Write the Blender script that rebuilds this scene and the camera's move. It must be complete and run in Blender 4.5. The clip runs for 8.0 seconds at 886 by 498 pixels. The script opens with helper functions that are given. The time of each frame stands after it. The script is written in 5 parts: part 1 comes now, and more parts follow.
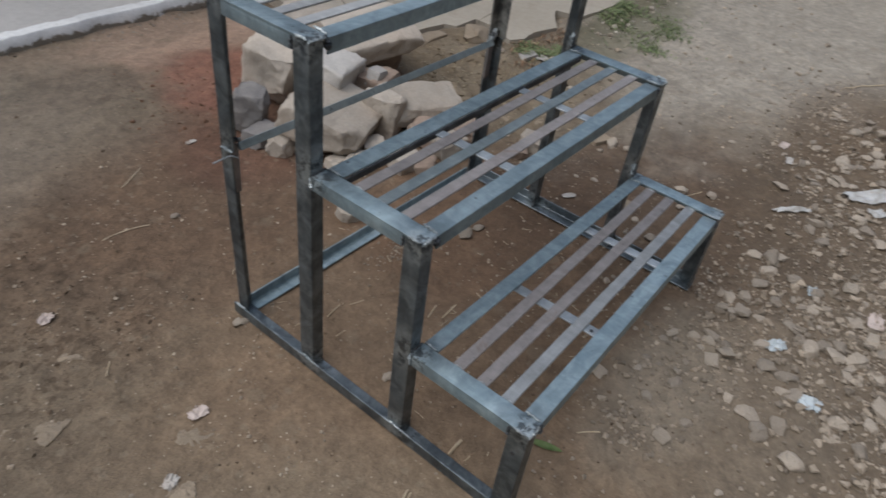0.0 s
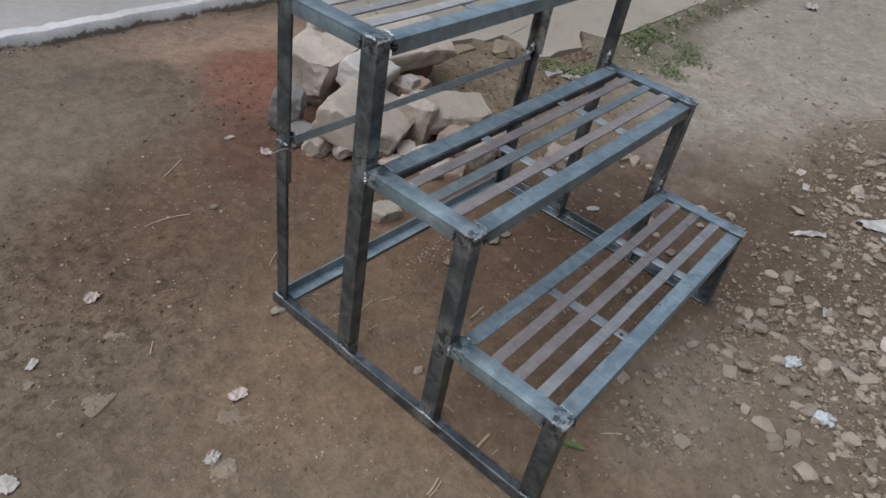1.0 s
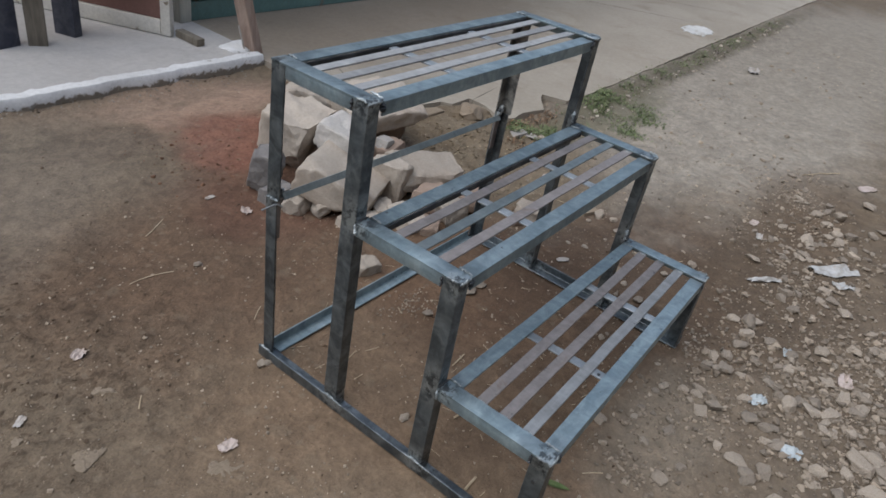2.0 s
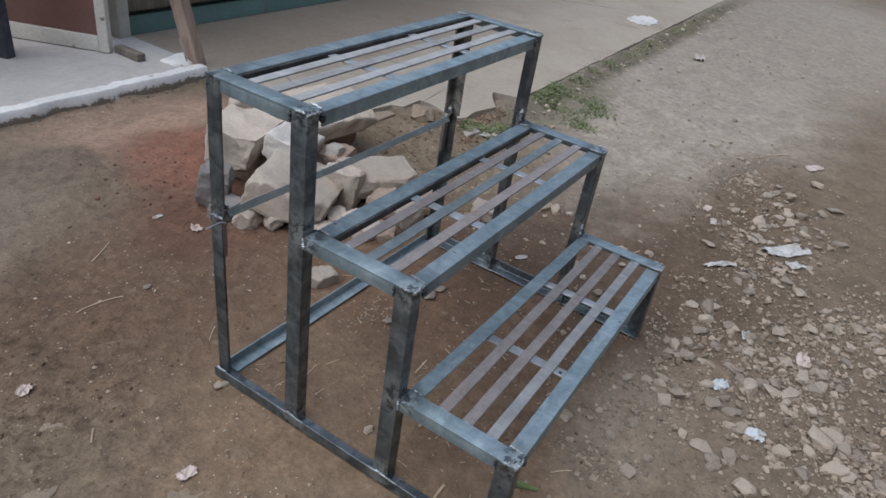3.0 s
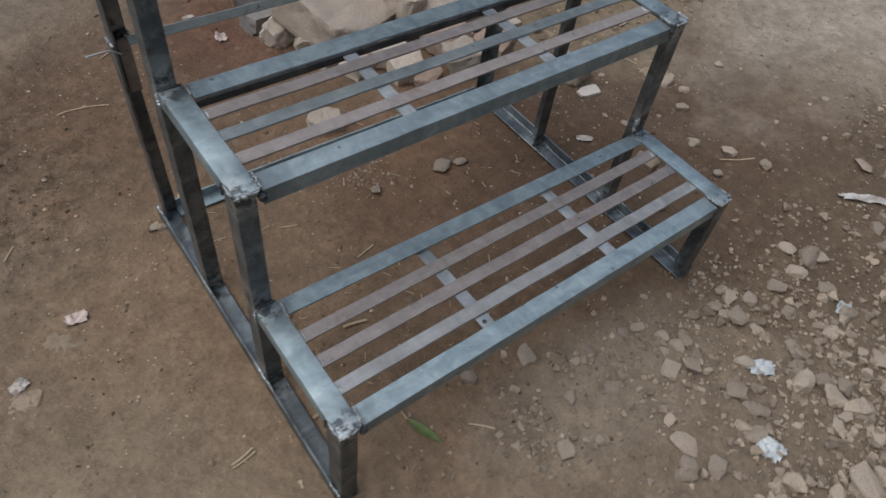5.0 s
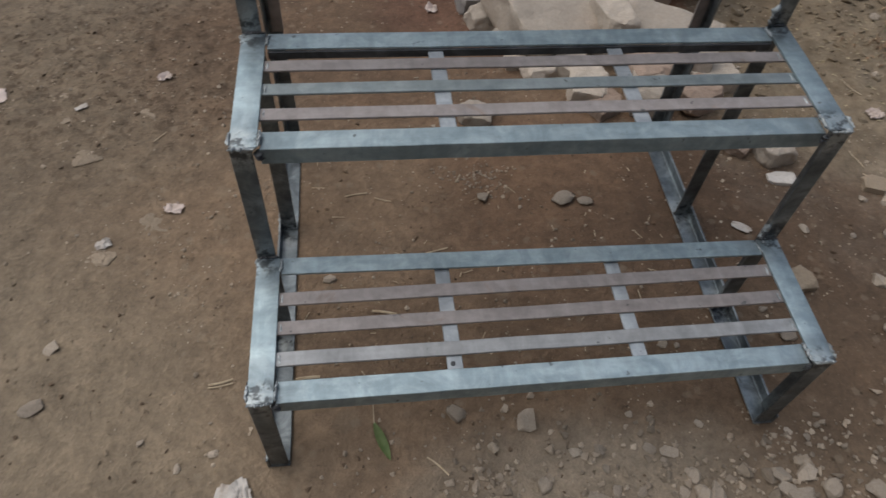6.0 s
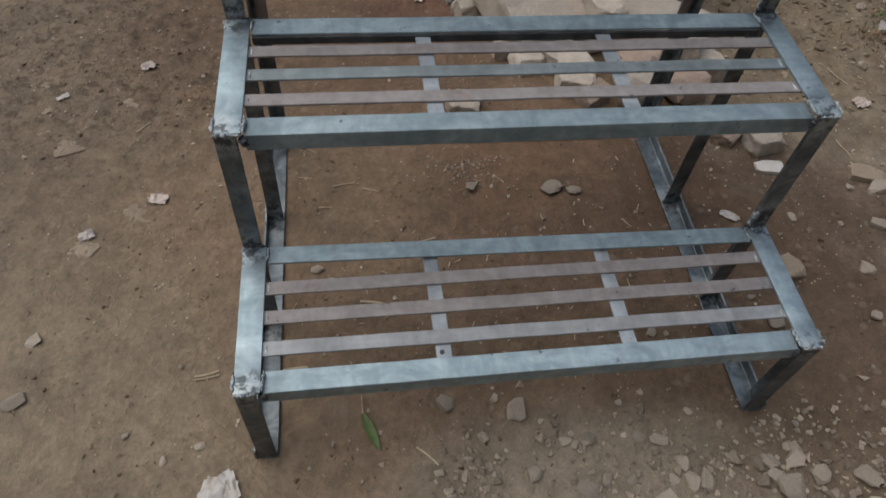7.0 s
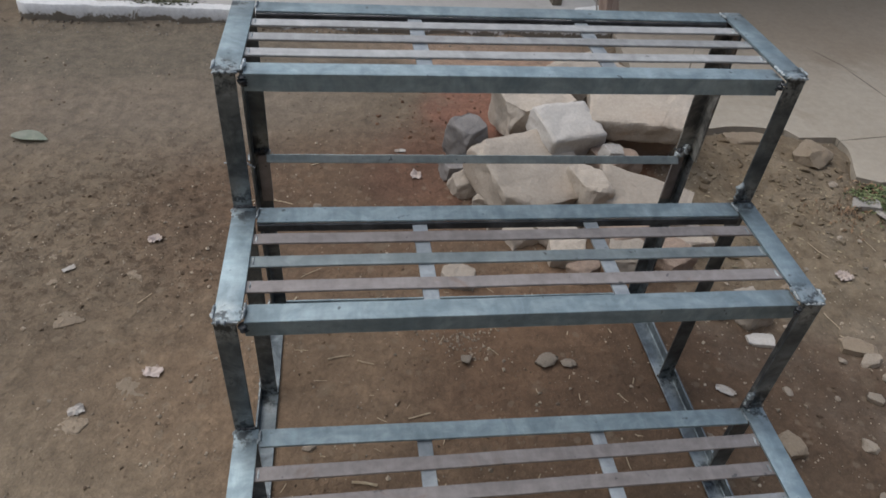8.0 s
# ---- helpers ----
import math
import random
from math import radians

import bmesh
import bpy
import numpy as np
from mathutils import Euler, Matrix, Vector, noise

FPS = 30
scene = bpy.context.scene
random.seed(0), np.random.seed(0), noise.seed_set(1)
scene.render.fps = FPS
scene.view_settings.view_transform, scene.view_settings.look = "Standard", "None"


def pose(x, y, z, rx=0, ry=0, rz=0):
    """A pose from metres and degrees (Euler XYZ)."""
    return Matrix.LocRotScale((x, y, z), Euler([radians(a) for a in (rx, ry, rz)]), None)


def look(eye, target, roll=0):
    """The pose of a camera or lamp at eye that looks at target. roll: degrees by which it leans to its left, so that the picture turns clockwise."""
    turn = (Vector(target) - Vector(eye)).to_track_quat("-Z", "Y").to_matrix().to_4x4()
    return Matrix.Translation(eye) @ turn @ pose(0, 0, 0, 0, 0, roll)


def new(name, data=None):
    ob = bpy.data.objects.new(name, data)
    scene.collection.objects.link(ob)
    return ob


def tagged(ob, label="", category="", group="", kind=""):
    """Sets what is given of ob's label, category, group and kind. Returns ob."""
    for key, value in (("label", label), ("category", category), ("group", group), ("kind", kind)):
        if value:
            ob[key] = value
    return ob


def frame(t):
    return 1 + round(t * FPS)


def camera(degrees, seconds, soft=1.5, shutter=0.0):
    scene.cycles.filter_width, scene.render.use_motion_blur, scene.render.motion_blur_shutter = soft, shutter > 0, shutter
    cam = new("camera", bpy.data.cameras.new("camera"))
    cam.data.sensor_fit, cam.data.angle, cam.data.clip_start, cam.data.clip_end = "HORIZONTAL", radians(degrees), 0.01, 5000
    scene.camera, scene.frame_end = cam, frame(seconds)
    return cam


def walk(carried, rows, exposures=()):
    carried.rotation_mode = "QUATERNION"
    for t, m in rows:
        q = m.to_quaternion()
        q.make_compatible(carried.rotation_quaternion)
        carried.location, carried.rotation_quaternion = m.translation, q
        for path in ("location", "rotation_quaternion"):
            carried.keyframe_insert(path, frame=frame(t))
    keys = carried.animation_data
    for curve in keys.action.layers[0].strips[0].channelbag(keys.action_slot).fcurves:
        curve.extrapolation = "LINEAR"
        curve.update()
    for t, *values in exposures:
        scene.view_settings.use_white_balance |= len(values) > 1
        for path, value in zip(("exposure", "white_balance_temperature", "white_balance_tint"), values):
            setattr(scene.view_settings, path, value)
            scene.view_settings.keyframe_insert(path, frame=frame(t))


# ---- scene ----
cam = camera(65.4, 8.0, soft=1.5, shutter=0.25)
PATH = [
    (0, (-0.685, -0.24, 1.192), (0.604, 0.629, -0.065), 8.1),
    (0.2, (-0.685, -0.233, 1.197), (0.538, 0.721, -0.065), 7.3),
    (0.5, (-0.706, -0.235, 1.2), (0.502, 0.744, -0.059), 9.0),
    (0.8, (-0.76, -0.234, 1.192), (0.53, 0.691, -0.024), 9.8),
    (1, (-0.791, -0.218, 1.191), (0.519, 0.67, -0.032), 11.0),
    (1.2, (-0.828, -0.214, 1.19), (0.502, 0.675, -0.011), 10.6),
    (1.5, (-0.863, -0.226, 1.192), (0.497, 0.659, 0.023), 10.9),
    (1.8, (-0.872, -0.225, 1.203), (0.536, 0.658, 0.091), 11.5),
    (2, (-0.878, -0.23, 1.207), (0.563, 0.659, 0.142), 11.2),
    (2.2, (-0.873, -0.23, 1.213), (0.597, 0.643, 0.176), 11.4),
    (3.3, (-0.816, -0.249, 1.211), (0.684, 0.543, 0.151), 8.9),
    (3.5, (-0.781, -0.261, 1.205), (0.707, 0.529, 0.127), 8.8),
    (3.8, (-0.663, -0.295, 1.196), (0.715, 0.569, 0.033), 10.1),
    (4, (-0.596, -0.328, 1.202), (0.736, 0.596, 0.031), 11.4),
    (4.2, (-0.543, -0.359, 1.214), (0.658, 0.597, -0.068), 10.6),
    (5.3, (-0.049, -0.378, 1.166), (0.706, 0.632, -0.387), 9.7),
    (5.5, (0.049, -0.39, 1.157), (0.658, 0.699, -0.407), 10.0),
    (5.7, (0.12, -0.407, 1.175), (0.575, 0.74, -0.398), 8.5),
    (6, (0.189, -0.439, 1.196), (0.396, 0.75, -0.399), 5.3),
    (6.2, (0.202, -0.445, 1.193), (0.332, 0.739, -0.413), 3.0),
    (6.5, (0.195, -0.448, 1.185), (0.354, 0.718, -0.433), 4.3),
    (6.7, (0.193, -0.449, 1.179), (0.401, 0.695, -0.449), 6.0),
    (7, (0.19, -0.442, 1.181), (0.429, 0.732, -0.421), 6.3),
    (7.2, (0.188, -0.431, 1.189), (0.448, 0.808, -0.36), 6.0),
    (7.5, (0.19, -0.422, 1.211), (0.455, 0.953, -0.218), 5.7),
    (7.7, (0.188, -0.419, 1.217), (0.466, 1.01, -0.153), 6.2),
    (8, (0.19, -0.417, 1.227), (0.457, 1.075, -0.078), 5.6),
]
walk(cam, [(t, look(eye, target, roll)) for t, eye, target, roll in PATH],
     [(0, -0.02, 6400, 9), (1.2, 0.01, 6400, 9.3), (2.1, 0.03, 6290, 9.6), (3.4, 0.16, 6190, 10), (4.0, 0.11, 6190, 10), (5.5, -0.06, 6800, 10.7), (6.2, -0.08, 6790, 10.2), (7.2, -0.10, 6720, 9.6), (8, -0.03, 6560, 9.6)])
# ---------------------------------------------------------------- light
world = bpy.data.worlds.new("sky")
scene.world = world
world.use_nodes = True
wn = world.node_tree.nodes
sky = wn.new("ShaderNodeTexSky")
sky.sky_type, sky.sun_disc = "NISHITA", False
sky.sun_elevation, sky.sun_rotation = radians(62), radians(-61)
sky.air_density, sky.dust_density, sky.ozone_density = 1.2, 3.0, 1.0
wn["Background"].inputs[1].default_value = 0.130
world.node_tree.links.new(sky.outputs[0], wn["Background"].inputs[0])
sun_data = bpy.data.lights.new("sun", "SUN")
sun_data.energy, sun_data.angle, sun_data.color = 2.10, radians(85), (0.955, 0.98, 1.0)
sun = new("sun", sun_data)
sun.matrix_world = look((-2.3, 1.9, 5.8), (0.4, 0.4, 0.0))

# ---------------------------------------------------------------- material helpers


class Nodes:
    """A short hand for node materials."""

    def __init__(self, name):
        self.m = bpy.data.materials.new(name)
        self.m.use_nodes = True
        self.t = self.m.node_tree
        self.b = self.t.nodes["Principled BSDF"]
        self.co = self.n("ShaderNodeTexCoord").outputs["Object"]

    def n(self, kind, **props):
        node = self.t.nodes.new(kind)
        if "op" in props:
            node.operation = props["op"]
        return node

    def link(self, a, b):
        if isinstance(a, (int, float)):
            b.default_value = a
        elif isinstance(a, tuple):
            b.default_value = a if len(a) == len(b.default_value) else (*a, 1.0)
        else:
            self.t.links.new(a, b)

    def noise(self, scale, detail=4.0, rough=0.55, co=None, stretch=None, distort=0.0):
        x = self.n("ShaderNodeTexNoise")
        src = co or self.co
        if stretch:
            mp = self.n("ShaderNodeMapping")
            mp.inputs["Scale"].default_value = stretch
            self.link(src, mp.inputs[0])
            src = mp.outputs[0]
        self.link(src, x.inputs["Vector"])
        x.inputs["Scale"].default_value, x.inputs["Detail"].default_value = scale, detail
        x.inputs["Roughness"].default_value, x.inputs["Distortion"].default_value = rough, distort
        return x.outputs[0]

    def cells(self, scale, feature="F1", out=0, co=None):
        x = self.n("ShaderNodeTexVoronoi")
        x.feature = feature
        self.link(co or self.co, x.inputs["Vector"])
        x.inputs["Scale"].default_value = scale
        return x.outputs[out]

    def math(self, op, a, b=0.0, clamp=False):
        x = self.n("ShaderNodeMath", op=op)
        x.use_clamp = clamp
        self.link(a, x.inputs[0])
        self.link(b, x.inputs[1])
        return x.outputs[0]

    def span(self, f, lo, hi, a=0.0, b=1.0):
        x = self.n("ShaderNodeMapRange")
        x.interpolation_type = "SMOOTHSTEP"
        for v, i in zip((f, lo, hi, a, b), range(5)):
            self.link(v, x.inputs[i])
        return x.outputs[0]

    def mix(self, f, a, b):
        x = self.n("ShaderNodeMix")
        x.data_type = "RGBA"
        self.link(f, x.inputs[0])
        self.link(a, x.inputs[6])
        self.link(b, x.inputs[7])
        return x.outputs[2]

    def scaled(self, colour, f):
        x = self.n("ShaderNodeHueSaturation")
        self.link(f, x.inputs["Value"])
        self.link(colour, x.inputs["Color"])
        return x.outputs[0]

    def blob(self, x, y, rx, ry, soft=0.5, wobble=0.35, scale=5.0, turn=0.0):
        """A patch on the ground with a ragged outline."""
        mp = self.n("ShaderNodeMapping")
        mp.vector_type = "TEXTURE"
        mp.inputs["Location"].default_value = (x, y, 0)
        mp.inputs["Rotation"].default_value = (0, 0, radians(turn))
        mp.inputs["Scale"].default_value = (rx, ry, 1e6)
        self.link(self.co, mp.inputs[0])
        ln = self.n("ShaderNodeVectorMath", op="LENGTH")
        self.link(mp.outputs[0], ln.inputs[0])
        d = self.math("ADD", ln.outputs["Value"], self.math("MULTIPLY", self.math("SUBTRACT", self.noise(scale), 0.5), wobble * 2))
        return self.span(d, 1.0 + soft / 2, 1.0 - soft / 2)

    def axis(self, which):
        x = self.n("ShaderNodeSeparateXYZ")
        self.link(self.co, x.inputs[0])
        return x.outputs[which]

    def rand(self):
        return self.n("ShaderNodeObjectInfo").outputs["Random"]

    def island(self):
        return self.n("ShaderNodeNewGeometry").outputs["Random Per Island"]

    def finish(self, colour, rough=0.8, metal=0.0, bump=None, strength=0.3, dist=0.01, spec=0.4):
        self.link(colour, self.b.inputs["Base Color"])
        self.link(rough, self.b.inputs["Roughness"])
        self.link(metal, self.b.inputs["Metallic"])
        self.b.inputs["Specular IOR Level"].default_value = spec
        if bump is not None:
            x = self.n("ShaderNodeBump")
            x.inputs["Strength"].default_value, x.inputs["Distance"].default_value = strength, dist
            self.link(bump, x.inputs["Height"])
            self.link(x.outputs[0], self.b.inputs["Normal"])
        return self.m


def soil_material():
    n = Nodes("trodden_soil")
    big, mid, fine = n.noise(0.9, 5, 0.6), n.noise(6, 6, 0.62), n.noise(90, 5, 0.7)
    grit, clod = n.noise(330, 3, 0.7), n.noise(24, 5, 0.65)
    c = n.mix(n.span(big, 0.35, 0.65), (0.148, 0.112, 0.077), (0.170, 0.133, 0.093))
    for scale, lo, hi, much, tone in ((3.3, 0.48, 0.70, 0.40, (0.187, 0.143, 0.097)), (8.5, 0.52, 0.70, 0.28, (0.199, 0.156, 0.109)), (16, 0.55, 0.72, 0.22, (0.196, 0.158, 0.115)), (5.2, 0.54, 0.70, 0.30, (0.119, 0.085, 0.056))):
        c = n.mix(n.math("MULTIPLY", n.span(n.noise(scale, 5, 0.6, distort=0.5), lo, hi), much), c, tone)
    for x, y, rx, ry, soft, wobble, scale, much, tone in (
            (0.45, 0.40, 0.80, 0.62, 0.8, 0.35, 5.0, 0.80, (0.202, 0.138, 0.089)),     # red earth
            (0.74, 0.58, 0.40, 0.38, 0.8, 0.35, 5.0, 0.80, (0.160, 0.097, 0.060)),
            # dark red-brown soil with the stand's shade painted into its colour
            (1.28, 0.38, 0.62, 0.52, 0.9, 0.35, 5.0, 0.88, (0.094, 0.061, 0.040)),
            # darker reddish patch under the lowest step
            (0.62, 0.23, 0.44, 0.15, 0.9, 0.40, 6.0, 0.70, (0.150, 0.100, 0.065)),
            (0.24, 1.22, 0.60, 0.40, 0.9, 0.35, 5.0, 0.75, (0.119, 0.073, 0.046)),
            (0.78, 2.10, 0.44, 0.24, 0.8, 0.45, 6.0, 0.95, (0.335, 0.228, 0.166)),     # pale peach silt
            (0.52, 1.36, 0.26, 0.26, 0.8, 0.45, 6.0, 0.60, (0.124, 0.061, 0.042)),     # red clay
            (0.68, 1.74, 0.23, 0.22, 0.8, 0.45, 7.0, 0.85, (0.212, 0.096, 0.066)),
            (1.10, 1.34, 0.16, 0.10, 0.6, 0.35, 5.0, 0.90, (0.166, 0.071, 0.037)),
            (0.55, 2.22, 0.60, 0.14, 0.9, 0.45, 6.0, 0.55, (0.249, 0.187, 0.137)),
            (0.28, 1.97, 0.20, 0.14, 0.4, 0.50, 9.0, 0.85, (0.090, 0.063, 0.043)),
            (3.60, 0.62, 1.90, 0.80, 0.7, 0.35, 5.0, 0.92, (0.320, 0.285, 0.235)),     # dry dust
            (6.50, 0.30, 2.60, 1.10, 0.7, 0.35, 3.0, 0.90, (0.285, 0.252, 0.205)),
            (4.60, 1.11, 2.70, 0.09, 0.9, 0.60, 9.0, 0.70, (0.105, 0.088, 0.056)),     # mossy strip at the apron
            (1.15, -0.74, 1.15, 0.60, 0.7, 0.35, 5.0, 0.80, (0.148, 0.114, 0.081)),
            (1.66, -0.10, 0.68, 0.25, 0.8, 0.45, 6.0, 0.75, (0.112, 0.082, 0.056)),    # damp soil among the stones
            # darker red-brown soil at the right front foot
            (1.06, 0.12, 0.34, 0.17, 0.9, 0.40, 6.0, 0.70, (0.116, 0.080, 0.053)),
            (0.56, -0.09, 0.30, 0.13, 0.9, 0.45, 8.0, 0.80, (0.235, 0.196, 0.148)),    # pale stone dust
            (0.62, -0.28, 0.34, 0.16, 0.9, 0.45, 8.0, 0.35, (0.195, 0.160, 0.120)),
            (-0.46, 0.00, 0.46, 0.44, 0.9, 0.35, 5.0, 0.70, (0.206, 0.165, 0.116)),
            (-0.55, 1.95, 0.95, 0.48, 0.9, 0.35, 5.0, 0.75, (0.198, 0.163, 0.126)),
            (2.35, -0.05, 0.50, 0.22, 0.8, 0.35, 5.0, 0.50, (0.113, 0.076, 0.047)),
            (-0.75, 2.16, 0.85, 0.24, 0.8, 0.35, 5.0, 0.60, (0.135, 0.117, 0.088))):
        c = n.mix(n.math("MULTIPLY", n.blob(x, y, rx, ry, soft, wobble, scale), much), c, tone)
    rubbly = n.mix(n.span(n.noise(9, 5, 0.65), 0.36, 0.66), (0.158, 0.120, 0.078), (0.214, 0.172, 0.120))
    c = n.mix(n.math("MULTIPLY", n.blob(1.55, 1.10, 0.48, 0.46, 0.7, 0.5), 0.85), c, rubbly)
    crumbly = n.math("MULTIPLY", n.blob(-0.44, 1.12, 0.44, 0.38, 0.9, 0.5, 8.0), n.span(n.noise(34, 5, 0.72, distort=0.7), 0.51, 0.58))
    c = n.mix(n.math("MULTIPLY", crumbly, 0.62), c, (0.066, 0.044, 0.028))
    pits = n.math("MULTIPLY", n.span(n.noise(38, 4, 0.65, distort=0.8), 0.66, 0.71), n.span(n.noise(2.7, 4, 0.6), 0.44, 0.60))
    c = n.mix(n.math("MULTIPLY", pits, 0.55), c, (0.068, 0.046, 0.031))
    c = n.scaled(c, n.span(mid, 0.28, 0.74, 0.86, 1.13))
    c = n.scaled(c, n.span(clod, 0.28, 0.74, 0.86, 1.14))
    c = n.scaled(c, n.span(fine, 0.28, 0.72, 0.86, 1.14))
    c = n.scaled(c, n.span(n.noise(230, 3, 0.65), 0.3, 0.7, 0.92, 1.08))
    c = n.mix(n.math("MULTIPLY", n.blob(2.55, 1.03, 0.62, 0.15, 0.9, 0.6, 7), 0.6), c, (0.124, 0.116, 0.071))
    for scale, tone, often in ((15, (0.205, 0.163, 0.115), 0.84), (41, (0.241, 0.196, 0.143), 0.80)):
        cell = n.n("ShaderNodeTexVoronoi")
        n.link(n.co, cell.inputs["Vector"])
        cell.inputs["Scale"].default_value = scale
        rgb = n.n("ShaderNodeSeparateColor")
        n.link(cell.outputs["Color"], rgb.inputs[0])
        edge = n.math("ADD", cell.outputs["Distance"], n.math("MULTIPLY", n.math("SUBTRACT", n.noise(scale * 2.4, 4), 0.5), 0.7))
        c = n.mix(n.math("MULTIPLY", n.span(edge, 0.46, 0.22), n.span(rgb.outputs[0], often, often + 0.10, 0.0, 0.32)), c, tone)
    c = n.mix(n.span(n.cells(120), 0.15, 0.06, 0.0, 0.55), c, (0.274, 0.232, 0.174))
    h = n.math("ADD", n.math("ADD", n.math("MULTIPLY", mid, 0.9), n.math("MULTIPLY", clod, 0.5)), n.math("ADD", n.math("MULTIPLY", fine, 0.20), n.math("MULTIPLY", grit, 0.08)))
    h = n.math("SUBTRACT", h, n.math("MULTIPLY", pits, 0.25))
    return n.finish(c, n.span(mid, 0.3, 0.7, 0.82, 0.97), 0, h, 0.75, 0.020, 0.25)


def stone_material(name, a, b, c, scale=9.0, per_island=False, vary=0.33):
    n = Nodes(name)
    r = n.island() if per_island else n.rand()
    col = n.mix(n.span(n.noise(scale, 5, 0.6, distort=0.2), 0.25, 0.78), a, b)
    col = n.mix(n.span(n.noise(scale * 0.45, 3, 0.5), 0.45, 0.80, 0.0, 0.6), col, c)
    col = n.scaled(col, n.span(r, 0.0, 1.0, 1.0 - vary, 1.0 + vary * 0.85))
    col = n.scaled(col, n.span(n.noise(scale * 12, 4, 0.7), 0.2, 0.8, 0.90, 1.10))
    h = n.math("ADD", n.noise(scale * 2, 6, 0.65), n.math("MULTIPLY", n.noise(scale * 14, 4, 0.7), 0.3))
    return n.finish(col, 0.9, 0, h, 0.6, 0.012, 0.25)


JOINTS = [(x, y, z) for x in (0.01, 0.908) for y, z in ((0.0, 0.254), (0.262, 0.254), (0.262, 0.509), (0.519, 0.509), (0.519, 0.757), (0.775, 0.757), (0.775, 0.452), (0.519, 0.02), (0.262, 0.02))]


def steel_material(name, base, worn, rust, rust_amount, metal=0.55, rough=(0.34, 0.58), joints=False, halo=0.072):
    n = Nodes(name)
    streak = n.noise(17, 6, 0.65, distort=0.8)
    fine = n.noise(160, 4, 0.7)
    col = n.mix(n.span(streak, 0.36, 0.66), base, worn)
    col = n.mix(n.math("MULTIPLY", n.span(n.noise(13, 5, 0.65, distort=0.8), 0.70 - rust_amount * 0.3, 0.84 - rust_amount * 0.3), 0.75), col, rust)
    if joints:                                     # heat tint and spatter round the welds
        near = None
        for p in JOINTS:
            d = n.n("ShaderNodeVectorMath", op="DISTANCE")
            n.link(n.co, d.inputs[0])
            d.inputs[1].default_value = p
            near = d.outputs["Value"] if near is None else n.math("MINIMUM", near, d.outputs["Value"])
        near = n.math("ADD", near, n.math("MULTIPLY", n.math("SUBTRACT", n.noise(26, 4, 0.6), 0.5), 0.05))
        col = n.mix(n.math("MULTIPLY", n.span(near, halo + 0.035, halo), 0.30), col, (0.085, 0.100, 0.112))
        col = n.mix(n.math("MULTIPLY", n.math("MULTIPLY", n.span(near, halo * 0.85, halo * 0.3), n.span(n.noise(33, 5, 0.65), 0.36, 0.58)), 0.62), col, (0.40, 0.44, 0.445))
        burnt = n.math("MULTIPLY", n.span(near, 0.052, 0.024), n.span(n.noise(48, 5, 0.7), 0.47, 0.58))
        col = n.mix(n.math("MULTIPLY", burnt, 0.85), col, (0.040, 0.045, 0.050))
    col = n.scaled(col, n.span(n.noise(45, 4, 0.6), 0.25, 0.75, 0.93, 1.07))
    for along in ((0.06, 1, 1), (1, 0.06, 1), (1, 1, 0.06)):    # rolling marks
        col = n.scaled(col, n.span(n.noise(70, 4, 0.6, stretch=along), 0.3, 0.7, 0.94, 1.06))
    col = n.scaled(col, n.span(n.rand(), 0.0, 1.0, 0.88, 1.12))
    col = n.mix(n.span(n.noise(60, 2, 0.5), 0.70, 0.76, 0.0, 0.7), col, (0.055, 0.058, 0.062))
    ro = n.span(n.noise(22, 5, 0.65), 0.3, 0.7, *rough)
    return n.finish(col, ro, metal, n.math("ADD", n.noise(40, 4, 0.6), n.math("MULTIPLY", fine, 0.35)), 0.14, 0.004, 0.5)


def concrete_material(name, a, b, stain, dark=0.4, damp=None, cracks=()):
    n = Nodes(name)
    col = n.mix(n.span(n.noise(1.3, 6, 0.6), 0.32, 0.68), a, b)
    col = n.mix(n.math("MULTIPLY", n.span(n.noise(3.1, 6, 0.65, distort=0.7), 0.52, 0.72), dark), col, stain)
    if damp:
        col = n.mix(n.math("MULTIPLY", n.blob(*damp, 0.7), 0.55), col, (0.195, 0.148, 0.105))
    col = n.scaled(col, n.span(n.noise(40, 5, 0.7), 0.25, 0.75, 0.92, 1.08))
    for line in cracks:
        col = n.mix(n.math("MULTIPLY", n.blob(*line[:4], 0.9, 0.7, 9.0, line[4]), 0.75), col, (0.05, 0.038, 0.028))
    h = n.math("ADD", n.noise(14, 6, 0.6), n.math("MULTIPLY", n.noise(140, 4, 0.7), 0.35))
    return n.finish(col, 0.88, 0, h, 0.35, 0.01, 0.3)


def paint_material(name, paint, under, wear=0.58, low=None, rough=0.6, scale=11):
    """Old paint, chipped to what lies under it. low: (z of bare, z of whole) where its lower edge is worn off."""
    n = Nodes(name)
    chip = n.span(n.noise(scale, 6, 0.7, distort=0.5), wear, wear + 0.06)
    if low:
        edge = n.math("ADD", n.axis(2), n.math("MULTIPLY", n.math("SUBTRACT", n.noise(24, 5, 0.75), 0.5), 0.10))
        chip = n.math("MAXIMUM", chip, n.span(edge, low[1], low[0]))
    col = n.mix(chip, n.scaled(paint, n.span(n.noise(3, 5, 0.6), 0.3, 0.7, 0.84, 1.08)), under)
    col = n.scaled(col, n.span(n.noise(70, 4, 0.7), 0.25, 0.75, 0.9, 1.1))
    h = n.math("SUBTRACT", n.math("MULTIPLY", n.noise(60, 4, 0.6), 0.4), n.math("MULTIPLY", chip, 0.5))
    return n.finish(col, rough, 0, h, 0.4, 0.004, 0.4)


